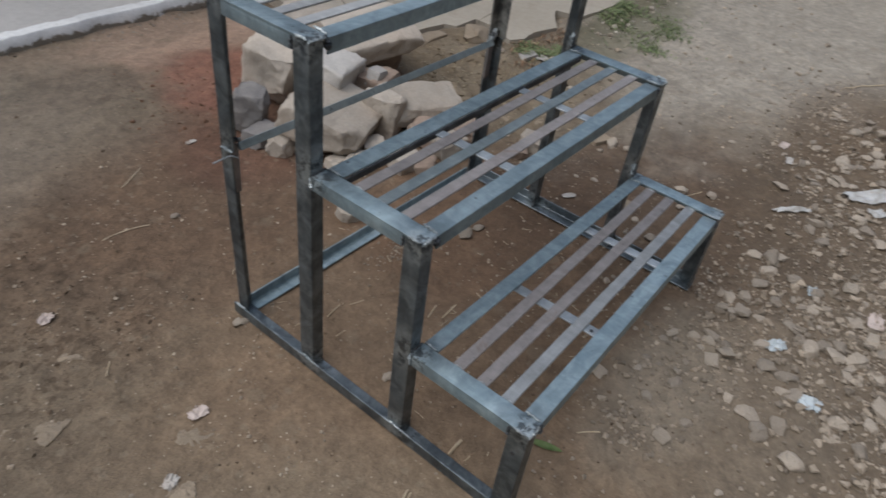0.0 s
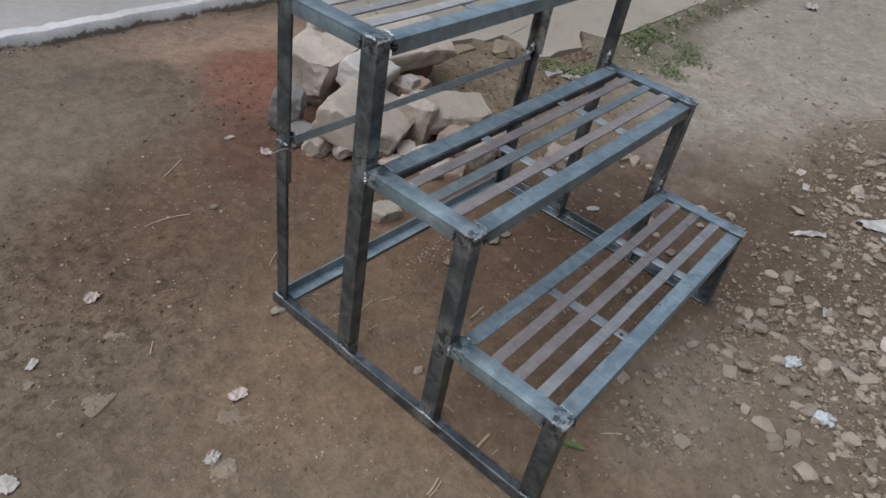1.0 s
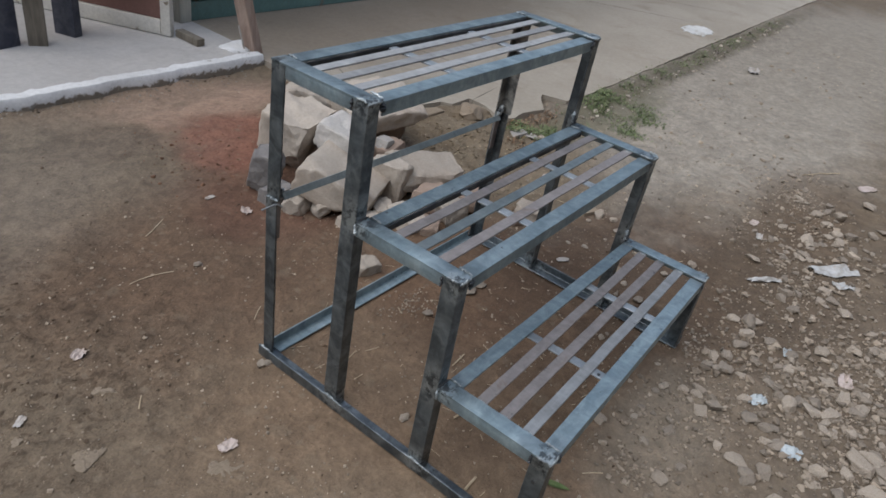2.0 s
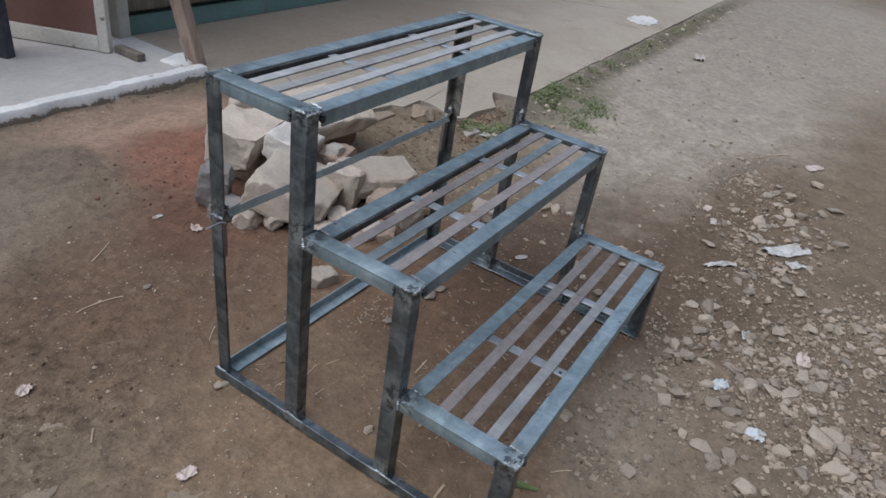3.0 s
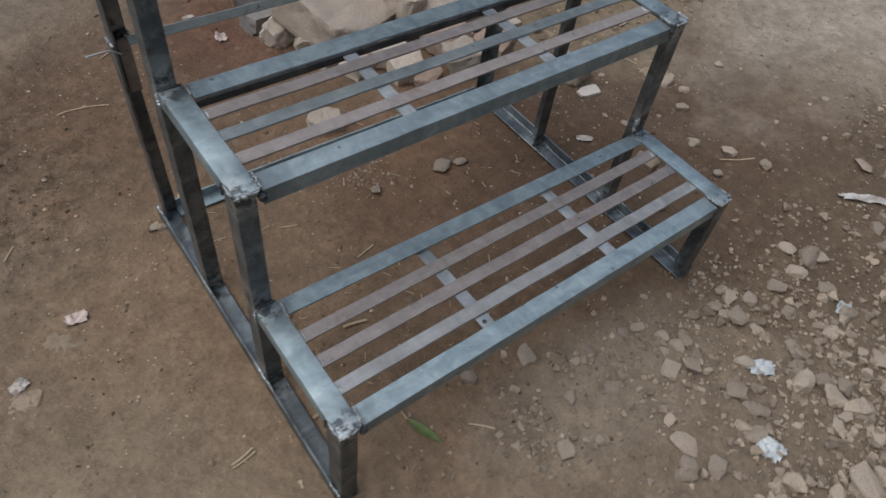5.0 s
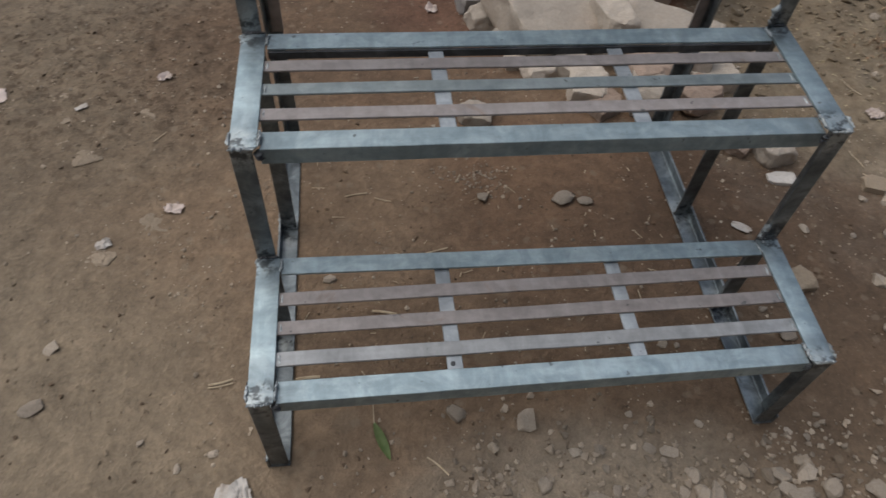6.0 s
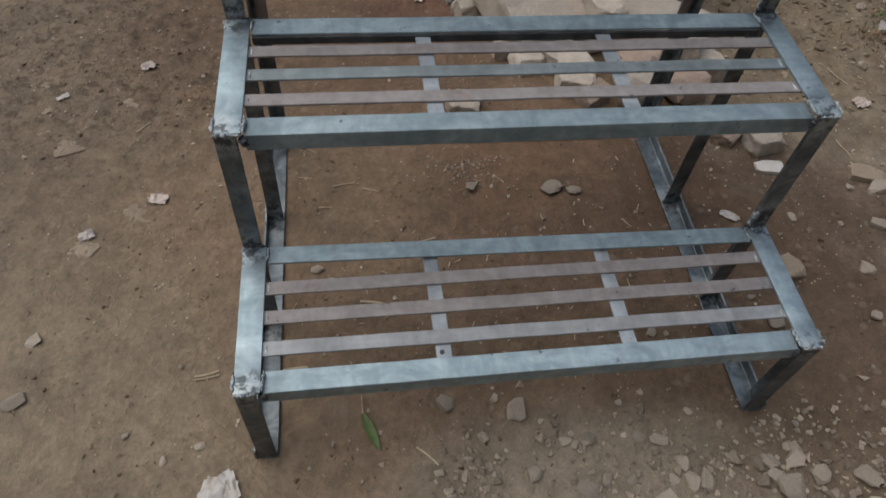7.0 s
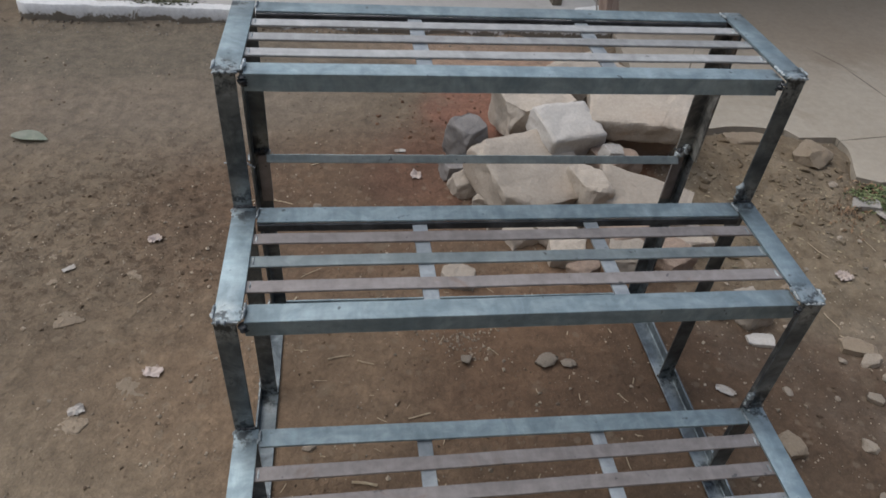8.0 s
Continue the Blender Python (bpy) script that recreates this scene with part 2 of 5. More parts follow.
def wood_material(name, a, b, along=(1, 1, 0.06)):
    n = Nodes(name)
    grain = n.noise(38, 6, 0.65, stretch=along, distort=0.6)
    col = n.mix(n.span(grain, 0.3, 0.7), a, b)
    col = n.scaled(col, n.span(n.noise(2.4, 4, 0.6), 0.3, 0.7, 0.75, 1.2))
    return n.finish(col, 0.82, 0, grain, 0.4, 0.004, 0.3)


def sheet_material(name, a, b, through_light=0.0, rough=0.6):
    n = Nodes(name)
    col = n.mix(n.span(n.noise(26, 5, 0.6), 0.4, 0.66), a, b)
    n.b.inputs["Transmission Weight"].default_value = through_light
    return n.finish(col, rough, 0, n.noise(60, 4, 0.6), 0.3, 0.003, 0.4)


def leaf_material(name, a, b):
    n = Nodes(name)
    col = n.mix(n.span(n.noise(30, 4, 0.6), 0.35, 0.7), a, b)
    col = n.scaled(col, n.span(n.island(), 0, 1, 0.65, 1.35))
    return n.finish(col, 0.6, 0, n.noise(120, 3, 0.6), 0.3, 0.002, 0.4)


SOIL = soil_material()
ROCK = stone_material("buff_stone", (0.372, 0.323, 0.268), (0.462, 0.408, 0.346), (0.335, 0.258, 0.192), vary=0.18)
ROCK_PALE = stone_material("pale_stone", (0.44, 0.415, 0.38), (0.525, 0.495, 0.46), (0.38, 0.325, 0.27))
ROCK_RED = stone_material("earth_stained_stone", (0.245, 0.182, 0.142), (0.335, 0.262, 0.208), (0.165, 0.105, 0.076), vary=0.2)
ROCK_GREY = stone_material("grey_rubble", (0.155, 0.145, 0.14), (0.24, 0.225, 0.21), (0.12, 0.105, 0.095))
PEBBLE = stone_material("mixed_stone", (0.362, 0.304, 0.242), (0.455, 0.392, 0.320), (0.290, 0.230, 0.174), 24, vary=0.24)
GRAVEL = stone_material("gravel_chips", (0.282, 0.230, 0.174), (0.392, 0.330, 0.260), (0.215, 0.166, 0.121), 60, True, 0.34)
STEEL = steel_material("mill_scale_steel", (0.216, 0.282, 0.310), (0.316, 0.392, 0.420), (0.16, 0.13, 0.11), 0.05, 0.66, (0.46, 0.60), True, 0.050)
# Darker base colour than the step bars, for legs and side rails.
STEEL_LEG = steel_material("dark_leg_steel", (0.085, 0.100, 0.110), (0.200, 0.232, 0.248), (0.10, 0.088, 0.08), 0.10, 0.80, (0.36, 0.54), True, 0.085)
STEEL_RUST = steel_material("flat_bar_steel", (0.224, 0.203, 0.196), (0.274, 0.252, 0.243), (0.21, 0.16, 0.135), 0.30, 0.35, (0.50, 0.70))
STEEL_MID = steel_material("grey_flat_bar", (0.208, 0.216, 0.220), (0.255, 0.266, 0.272), (0.20, 0.15, 0.125), 0.2, 0.35, (0.48, 0.68))
STEEL_BLUE = steel_material("blue_grey_flat_bar", (0.245, 0.290, 0.296), (0.305, 0.350, 0.356), (0.24, 0.17, 0.13), 0.05, 0.6, (0.32, 0.48))
STEEL_BARE = steel_material("bare_grey_flat_bar", (0.300, 0.302, 0.298), (0.370, 0.374, 0.370), (0.27, 0.22, 0.185), 0.15, 0.30, (0.46, 0.62))
STEEL_PALE = steel_material("scraped_flat_bar", (0.25, 0.28, 0.30), (0.36, 0.39, 0.41), (0.22, 0.175, 0.15), 0.1, 0.45)
STEEL_OLD = steel_material("old_painted_steel", (0.060, 0.062, 0.060), (0.29, 0.285, 0.26), (0.17, 0.115, 0.075), 0.4, 0.3, (0.5, 0.75))
WELD = steel_material("weld_metal", (0.20, 0.225, 0.235), (0.42, 0.46, 0.47), (0.05, 0.052, 0.055), 0.25, 0.6, (0.36, 0.58))
# Black weld slag; also paints the shaded back-bar lips and drilled holes.
SLAG_AND_SHADE = steel_material("weld_slag_and_shade", (0.03, 0.033, 0.036), (0.075, 0.08, 0.085), (0.12, 0.13, 0.13), 0.1, 0.3, (0.35, 0.7))
CONCRETE = concrete_material("veranda_screed", (0.395, 0.380, 0.362), (0.455, 0.438, 0.416), (0.335, 0.312, 0.29))
APRON = concrete_material("apron_concrete", (0.326, 0.288, 0.233), (0.378, 0.337, 0.279), (0.245, 0.204, 0.153), 0.5, (2.6, 2.65, 1.5, 0.62),
                          [(2.28, 1.89, 0.16, 0.0035, 97), (2.24, 2.12, 0.12, 0.003, 112), (2.02, 1.50, 0.13, 0.003, 8), (1.52, 1.95, 0.30, 0.003, 62), (5.03, 2.00, 0.48, 0.006, -59), (5.92, 1.93, 0.50, 0.006, -56), (6.67, 2.08, 0.26, 0.006, -55)])
WHITE = paint_material("limewashed_edge", (0.68, 0.68, 0.67), (0.20, 0.175, 0.14), 0.62, (0.022, 0.032))
WHITE_SPLASH = paint_material("splashed_limewash", (0.62, 0.62, 0.60), (0.40, 0.36, 0.30), 0.52, None, 0.8, 9)
DOOR_RED = paint_material("maroon_door_panel", (0.20, 0.105, 0.085), (0.30, 0.21, 0.17), 0.60, None, 0.5, 3)
DOOR_WHITE = paint_material("dirty_white_paint", (0.62, 0.59, 0.53), (0.24, 0.19, 0.14), 0.58)
TEAL = paint_material("faded_teal_paint", (0.155, 0.27, 0.255), (0.20, 0.19, 0.165), 0.60)
TIMBER = wood_material("weathered_timber", (0.115, 0.10, 0.078), (0.20, 0.175, 0.14))
TIMBER_BROWN = wood_material("brown_pole_wood", (0.29, 0.21, 0.17), (0.43, 0.335, 0.275))
TIMBER_PALE = wood_material("pale_greenish_timber", (0.36, 0.355, 0.30), (0.48, 0.47, 0.41))
DARK_STEEL = steel_material("dark_blue_door_steel", (0.035, 0.04, 0.06), (0.07, 0.075, 0.095), (0.10, 0.06, 0.05), 0.1, 0.1, (0.45, 0.7))
PAPER = sheet_material("soiled_white_paper", (0.44, 0.415, 0.385), (0.33, 0.285, 0.24))
PAPER_PINK = sheet_material("pinkish_paper", (0.50, 0.42, 0.38), (0.37, 0.30, 0.25))
PLASTIC = sheet_material("milky_plastic_film", (0.50, 0.50, 0.49), (0.34, 0.32, 0.29), 0.0, 0.4)
FOIL = sheet_material("pale_blue_wrapper", (0.45, 0.50, 0.52), (0.31, 0.335, 0.345), 0.0, 0.4)
STRAW = wood_material("dry_straw", (0.42, 0.33, 0.22), (0.55, 0.46, 0.33), (1, 1, 1))
LEAF = leaf_material("fresh_green_leaf", (0.15, 0.22, 0.075), (0.23, 0.29, 0.13))
LEAF_PALE = leaf_material("pale_leaf_underside", (0.30, 0.34, 0.27), (0.40, 0.42, 0.35))
GRASS = leaf_material("low_weeds", (0.112, 0.150, 0.058), (0.195, 0.222, 0.105))

DUSTY = stone_material("dusty_half_buried_stone", (0.250, 0.199, 0.144), (0.298, 0.243, 0.182), (0.212, 0.164, 0.116), 18, False, 0.1)
DRY_GRASS = leaf_material("dry_grass_bits", (0.23, 0.185, 0.115), (0.32, 0.265, 0.17))
# White chosen so the added north wall brightens the steel's reflections.
REFLECTOR_WALL = paint_material("reflector_wall_white", (0.76, 0.75, 0.72), (0.42, 0.38, 0.33), 0.64, None, 0.8, 4)
# Dark surface of the added wall that blocks the southern sky.
SKY_BLOCKER = paint_material("sky_blocker_plaster", (0.30, 0.25, 0.20), (0.20, 0.165, 0.13), 0.60, None, 0.85, 3)
PEBBLE_LOOSE = stone_material("mixed_small_stone", (0.30, 0.255, 0.205), (0.50, 0.45, 0.38), (0.20, 0.16, 0.12), 40, True, 0.45)
GRIT = stone_material("soil_grit", (0.275, 0.221, 0.163), (0.43, 0.365, 0.285), (0.19, 0.145, 0.103), 60, True, 0.40)
LITTER = leaf_material("dry_brown_leaves", (0.17, 0.10, 0.055), (0.30, 0.205, 0.125))
MOSS = leaf_material("dark_olive_moss", (0.05, 0.055, 0.024), (0.095, 0.095, 0.045))

# ---------------------------------------------------------------- mesh helpers


def mesh_from(bm, name, material, smooth=0.0):
    me = bpy.data.meshes.new(name)
    bm.normal_update()
    bm.to_mesh(me)
    bm.free()
    me.materials.append(material)
    if smooth:
        me.polygons.foreach_set("use_smooth", [True] * len(me.polygons))
        me.set_sharp_from_angle(angle=radians(smooth))
    return me


def part(name, bm, material, parent=None, label="", smooth=0.0):
    """Links a bmesh as one mesh object under a thing or a part."""
    ob = new(name, mesh_from(bm, name, material, smooth))
    ob.parent = parent
    return tagged(ob, label)


def thing(name, label, category, group="", at=(0, 0, 0), kind=""):
    ob = new(name)
    ob.empty_display_size = 0.05
    ob.location = at
    return tagged(ob, label, category, group, kind)


def box(bm, lo, hi, bevel=0.0, m=None):
    """A box between two corners, its edges slightly rounded."""
    out = bmesh.ops.create_cube(bm, size=1.0)["verts"]
    lo, hi = Vector(lo), Vector(hi)
    size, mid = hi - lo, (lo + hi) / 2
    for v in out:
        v.co = Vector((v.co.x * size.x, v.co.y * size.y, v.co.z * size.z)) + mid
    if bevel:
        edges = list({e for v in out for e in v.link_edges})
        out = list({v for f in bmesh.ops.bevel(bm, geom=edges, offset=bevel, segments=2, affect="EDGES", profile=0.6)["faces"] for v in f.verts} | {v for v in out if v.is_valid})
    if m is not None:
        bmesh.ops.transform(bm, matrix=m, verts=out)
    return out


def angle_bar(p0, p1, u, v, w=0.038, t=0.0045, wander=0.0006, seed=0, w2=0.029):
    """An angle iron with its heel along the line from p0 to p1, and flanges of width w towards u and w2 towards v."""
    bm = bmesh.new()
    p0, p1, u, v = Vector(p0), Vector(p1), Vector(u), Vector(v)
    b = 0.0009
    prof = [(b, 0), (w - b, 0), (w, b), (w, t - b), (w - b, t), (t + 2 * b, t), (t, t + 2 * b), (t, w2 - b), (t - b, w2), (b, w2), (0, w2 - b), (0, b)]
    steps = max(2, int((p1 - p0).length / 0.05))
    rings = []
    for i in range(steps + 1):
        c = p0.lerp(p1, i / steps)
        s = Vector((seed * 3.7, i * 0.9, 0.0))
        c = c + (u * noise.noise(s) + v * noise.noise(s + Vector((9, 0, 0)))) * wander
        rings.append([bm.verts.new(c + u * a + v * k) for a, k in prof])
    for a, k in zip(rings, rings[1:]):
        for i in range(len(prof)):
            j = (i + 1) % len(prof)
            bm.faces.new((a[i], a[j], k[j], k[i]))
    for ring in (rings[0], rings[-1]):
        o = ring
        bm.faces.new((o[0], o[1], o[2], o[3], o[4], o[5], o[11]))
        bm.faces.new((o[5], o[6], o[7], o[8], o[9], o[10], o[11]))
    bmesh.ops.recalc_face_normals(bm, faces=bm.faces)
    return bm


def flat_bar(p0, p1, u, w=0.024, t=0.004, wander=0.001, seed=0):
    """A flat bar whose middle line runs from p0 to p1; its width lies along u, its thickness goes down from the line."""
    bm = bmesh.new()
    p0, p1, u = Vector(p0), Vector(p1), Vector(u).normalized()
    d = (p1 - p0).normalized()
    nrm = u.cross(d).normalized()
    if nrm.z < 0:
        nrm.negate()
    b, h = 0.0008, w / 2
    prof = [(-h + b, 0), (h - b, 0), (h, -b), (h, -t + b), (h - b, -t), (-h + b, -t), (-h, -t + b), (-h, -b)]
    steps = max(2, int((p1 - p0).length / 0.04))
    rings = []
    for i in range(steps + 1):
        s = Vector((seed * 5.1 + 2, i * 0.35, 0.0))
        c = p0.lerp(p1, i / steps) + u * noise.noise(s) * wander + nrm * noise.noise(s + Vector((7, 0, 0))) * wander * 0.5
        rings.append([bm.verts.new(c + u * a + nrm * k) for a, k in prof])
    for a, k in zip(rings, rings[1:]):
        for i in range(8):
            j = (i + 1) % 8
            bm.faces.new((a[i], a[j], k[j], k[i]))
    bm.faces.new(rings[0])
    bm.faces.new(rings[-1])
    bmesh.ops.recalc_face_normals(bm, faces=bm.faces)
    return bm


def weld(p0, p1, r=0.0045, seed=0, lumps=7):
    """A hand-laid weld: a low rippled seam along a short line, with a few spatters."""
    bm = bmesh.new()
    rng = random.Random(seed)
    p0, p1 = Vector(p0), Vector(p1)
    d = (p1 - p0).normalized()
    side = d.orthogonal().normalized()
    top = d.cross(side)
    n = lumps * 4
    rings = []
    for i in range(n + 1):
        f = i / n
        s = Vector((seed * 1.3, f * lumps * 0.8, 0))
        c = p0.lerp(p1, f * 1.04 - 0.02) + (side * noise.noise(s) + top * noise.noise(s + Vector((0, 0, 7)))) * r * 0.5
        k = r * (0.62 + 0.12 * abs(math.sin(f * lumps * math.pi)) + 0.42 * noise.noise(s * 1.7 + Vector((3, 0, 0))))
        k *= min(1.0, 0.35 + 3.5 * min(f, 1 - f))
        rings.append([bm.verts.new(c + (side * math.cos(a) + top * math.sin(a)) * k * (1 + 0.25 * noise.noise((a, f * lumps, seed)))) for a in [j * math.pi / 4 for j in range(8)]])
    for a, b in zip(rings, rings[1:]):
        for j in range(8):
            bm.faces.new((a[j], a[(j + 1) % 8], b[(j + 1) % 8], b[j]))
    bm.faces.new(rings[0][::-1])
    bm.faces.new(rings[-1])
    for _ in range(2):
        c = p0.lerp(p1, rng.random()) + Vector([rng.uniform(-1, 1) for _ in range(3)]) * r * 1.2
        bmesh.ops.create_icosphere(bm, subdivisions=1, radius=r * rng.uniform(0.18, 0.32), matrix=Matrix.Translation(c))
    bmesh.ops.recalc_face_normals(bm, faces=bm.faces)
    return bm


def value_noise(x, y, seed=0):
    """Smooth noise from -1 to 1 on arrays."""
    xi, yi = np.floor(x).astype(np.int64), np.floor(y).astype(np.int64)
    xf, yf = x - xi, y - yi
    xf, yf = xf * xf * (3 - 2 * xf), yf * yf * (3 - 2 * yf)

    def at(a, b):
        h = (a * 374761393 + b * 668265263 + seed * 2147483647) & 0xFFFFFFFF
        h = ((h ^ (h >> 13)) * 1274126177) & 0xFFFFFFFF
        return ((h ^ (h >> 16)) & 0xFFFF) / 32767.5 - 1

    top = at(xi, yi) * (1 - xf) + at(xi + 1, yi) * xf
    low = at(xi, yi + 1) * (1 - xf) + at(xi + 1, yi + 1) * xf
    return top * (1 - yf) + low * yf


def hump(x, y, cx, cy, rx, ry):
    d = ((x - cx) / rx) ** 2 + ((y - cy) / ry) ** 2
    return np.exp(-d * 1.6)


APRON_EDGE = [(1.335, 2.25), (1.27, 1.75), (1.43, 1.560), (1.51, 1.572), (1.63, 1.570), (1.73, 1.560), (1.766, 1.508), (1.90, 1.500), (1.896, 1.426), (1.83, 1.262), (1.90, 1.236), (2.00, 1.248), (2.14, 1.215), (2.335, 1.335)]


def edge_distance(x, y):
    """How far a point of the yard lies from the broken edge of the apron."""
    best = np.full(np.shape(x), 9.0)
    for (x0, y0), (x1, y1) in zip(APRON_EDGE, APRON_EDGE[1:]):
        dx, dy = x1 - x0, y1 - y0
        f = np.clip(((x - x0) * dx + (y - y0) * dy) / (dx * dx + dy * dy), 0, 1)
        best = np.minimum(best, np.hypot(x - x0 - f * dx, y - y0 - f * dy))
    return best


def kerb_y(x):
    """Where the front of the veranda edge runs: it steps back gently towards its far end."""
    f = np.clip((0.05 - np.asarray(x, float)) / 0.45, 0, 1)
    return 2.350 + 0.070 * f * f * (3 - 2 * f)


def ground_z(x, y):
    """The height of the soil."""
    x, y = np.asarray(x, float), np.asarray(y, float)
    z = 0.012 * value_noise(x * 1.7, y * 1.7, 3) + 0.006 * value_noise(x * 5, y * 5, 5) + 0.0045 * value_noise(x * 14, y * 14, 7)
    z += 0.0020 * value_noise(x * 33, y * 33, 11) + 0.0008 * value_noise(x * 62, y * 62, 13)
    z += 0.009 * hump(x, y, -0.42, 1.13, 0.38, 0.32) * value_noise(x * 34, y * 34, 17)
    flat = hump(x, y, 0.46, 0.39, 0.75, 0.65)
    flat = np.clip(flat * 1.9, 0, 1)
    z = z * (1 - 0.8 * flat) - 0.004 * flat
    z = z + 0.035 * hump(x, y, 0.6, 1.9, 0.45, 0.3) + 0.05 * hump(x, y, 1.05, 1.75, 0.35, 0.4) + 0.033 * hump(x, y, 1.62, 1.44, 0.50, 0.30) + 0.018 * hump(x, y, 1.86, 1.34, 0.16, 0.20)
    z = z + 0.010 * hump(x, y, 1.55, 1.12, 0.5, 0.4) * value_noise(x * 16, y * 16, 19)
    z = z + (0.016 + 0.008 * value_noise(x * 9, y * 9, 29)) * np.exp(-((y - kerb_y(x) - 0.005) / 0.05) ** 2) * (x < 1.4) * (x > -1.4)
    z = z + 0.030 * np.exp(-((y - 1.18) / 0.13) ** 2) * np.clip((x - 2.05) / 0.3, 0, 1)
    z = z + 0.030 * hump(x, y, 2.20, 1.26, 0.16, 0.14)
    z = np.where((x > 1.2) & (y > 1.0), np.minimum(z, 0.029 + 0.12 * (z - 0.029)), z)
    return z - 0.026 * np.exp(-(edge_distance(x, y) / 0.014) ** 2) * np.clip(0.6 + 1.1 * value_noise(x * 8, y * 8, 37), 0, 1)


def gz(x, y):
    return float(ground_z(x, y))


# ---------------------------------------------------------------- ground


def axis_steps(lo, hi, step, far):
    mid = list(np.arange(lo, hi, step))
    out, d = [], step
    a = lo
    while a > -far:
        d *= 1.28
        a -= d
        out.append(a)
    low = out[::-1]
    out, d, a = [], step, mid[-1]
    while a < far:
        d *= 1.28
        a += d
        out.append(a)
    return np.array(low + mid + out)


def build_ground():
    xs, ys = axis_steps(-1.3, 3.0, 0.010, 600), axis_steps(-0.9, 2.5, 0.010, 600)
    gx, gy = np.meshgrid(xs, ys)
    zz = ground_z(gx, gy)
    co = np.stack([gx.ravel(), gy.ravel(), zz.ravel()], 1)
    w, h = len(xs), len(ys)
    i = np.arange(w * h).reshape(h, w)
    quads = np.stack([i[:-1, :-1], i[:-1, 1:], i[1:, 1:], i[1:, :-1]], -1).reshape(-1, 4)
    me = bpy.data.meshes.new("ground")
    me.vertices.add(len(co))
    me.vertices.foreach_set("co", co.ravel())
    me.loops.add(quads.size)
    me.loops.foreach_set("vertex_index", quads.ravel())
    me.polygons.add(len(quads))
    me.polygons.foreach_set("loop_start", np.arange(0, quads.size, 4))
    me.polygons.foreach_set("use_smooth", [True] * len(quads))
    me.update(calc_edges=True)
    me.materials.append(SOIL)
    tagged(new("ground", me), "trodden brown soil yard with reddish earth and dust", "ground", kind="structure")


build_ground()

# ---------------------------------------------------------------- veranda and apron


def slab(name, outline, top, bottom, material, label, rag=0.0, category="pavement"):
    """A cast slab with a given outline; rag: how ragged its rim is."""
    bm = bmesh.new()
    pts = []
    for (x0, y0), (x1, y1) in zip(outline, outline[1:] + outline[:1]):
        n = max(1, min(60, int(math.hypot(x1 - x0, y1 - y0) / 0.04)))
        for i in range(n):
            f = i / n
            x, y = x0 + (x1 - x0) * f, y0 + (y1 - y0) * f
            s = Vector((x * 9, y * 9, 1.3))
            pts.append((x + noise.noise(s) * rag, y + noise.noise(s + Vector((0, 0, 5))) * rag))
    upper = [bm.verts.new((x, y, top)) for x, y in pts]
    lower = [bm.verts.new((x + noise.noise((x * 7, y * 7, 8)) * rag, y + noise.noise((x * 7, y * 7, 3)) * rag, bottom)) for x, y in pts]
    bm.faces.new(upper)
    n = len(pts)
    for i in range(n):
        bm.faces.new((lower[i], lower[(i + 1) % n], upper[(i + 1) % n], upper[i]))
    bmesh.ops.recalc_face_normals(bm, faces=bm.faces)
    bmesh.ops.triangulate(bm, faces=[f for f in bm.faces if len(f.verts) > 4])
    return tagged(part(name, bm, material), label, category, kind="structure")


VERANDA_Z, APRON_Z = 0.062, 0.036
slab("veranda_floor", [(-1.09, 2.455), (-0.40, 2.455), (0.05, 2.39), (1.33, 2.39), (1.33, 6.0), (-1.09, 6.0)], VERANDA_Z, -0.05, CONCRETE, "smooth grey cement veranda floor above the yard")
slab("apron", [(1.335, 3.05), *APRON_EDGE, (2.372, 1.205), (2.60, 1.195), (3.70, 1.20), (6.4, 1.22), (14.0, 1.3), (14.0, 3.05)],
     APRON_Z, -0.06, APRON, "worn tan concrete apron with broken edge and cracks", 0.012)


def build_kerb():
    """The limewashed edge of the veranda, uneven along its lower rim."""
    bm = bmesh.new()
    n = 130
    rows = []
    for i in range(n + 1):
        x = -1.10 + 2.43 * i / n
        w1, w2 = noise.noise((x * 6, 0, 0)), noise.noise((x * 21, 4, 0))
        y = float(kerb_y(x)) + 0.011 * w1 + 0.006 * w2 + 0.03 * max(0.0, 1 - (x + 1.10) / 0.05) ** 2
        zt = VERANDA_Z + 0.004 + 0.0035 * w2 - 0.008 * max(0.0, noise.noise((x * 11, 9, 2)) - 0.25)
        rows.append([(x, y - 0.006 + 0.006 * w2, -0.03), (x, y - 0.004 + 0.004 * w1, 0.025 + 0.01 * w2), (x, y, zt - 0.005), (x, y + 0.004, zt - 0.0006), (x, y + 0.052 + 0.010 * w2, zt), (x, y + 0.07, -0.03)])
    vs = [[bm.verts.new(p) for p in r] for r in rows]
    for a, b in zip(vs, vs[1:]):
        for k in range(6):
            bm.faces.new((a[k], b[k], b[(k + 1) % 6], a[(k + 1) % 6]))
    bm.faces.new(vs[0])
    bm.faces.new(vs[-1])
    bmesh.ops.recalc_face_normals(bm, faces=bm.faces)
    tagged(part("veranda_edge", bm, WHITE, smooth=45), "whitewashed cement edge of the veranda, chipped below", "kerb", kind="structure")


build_kerb()


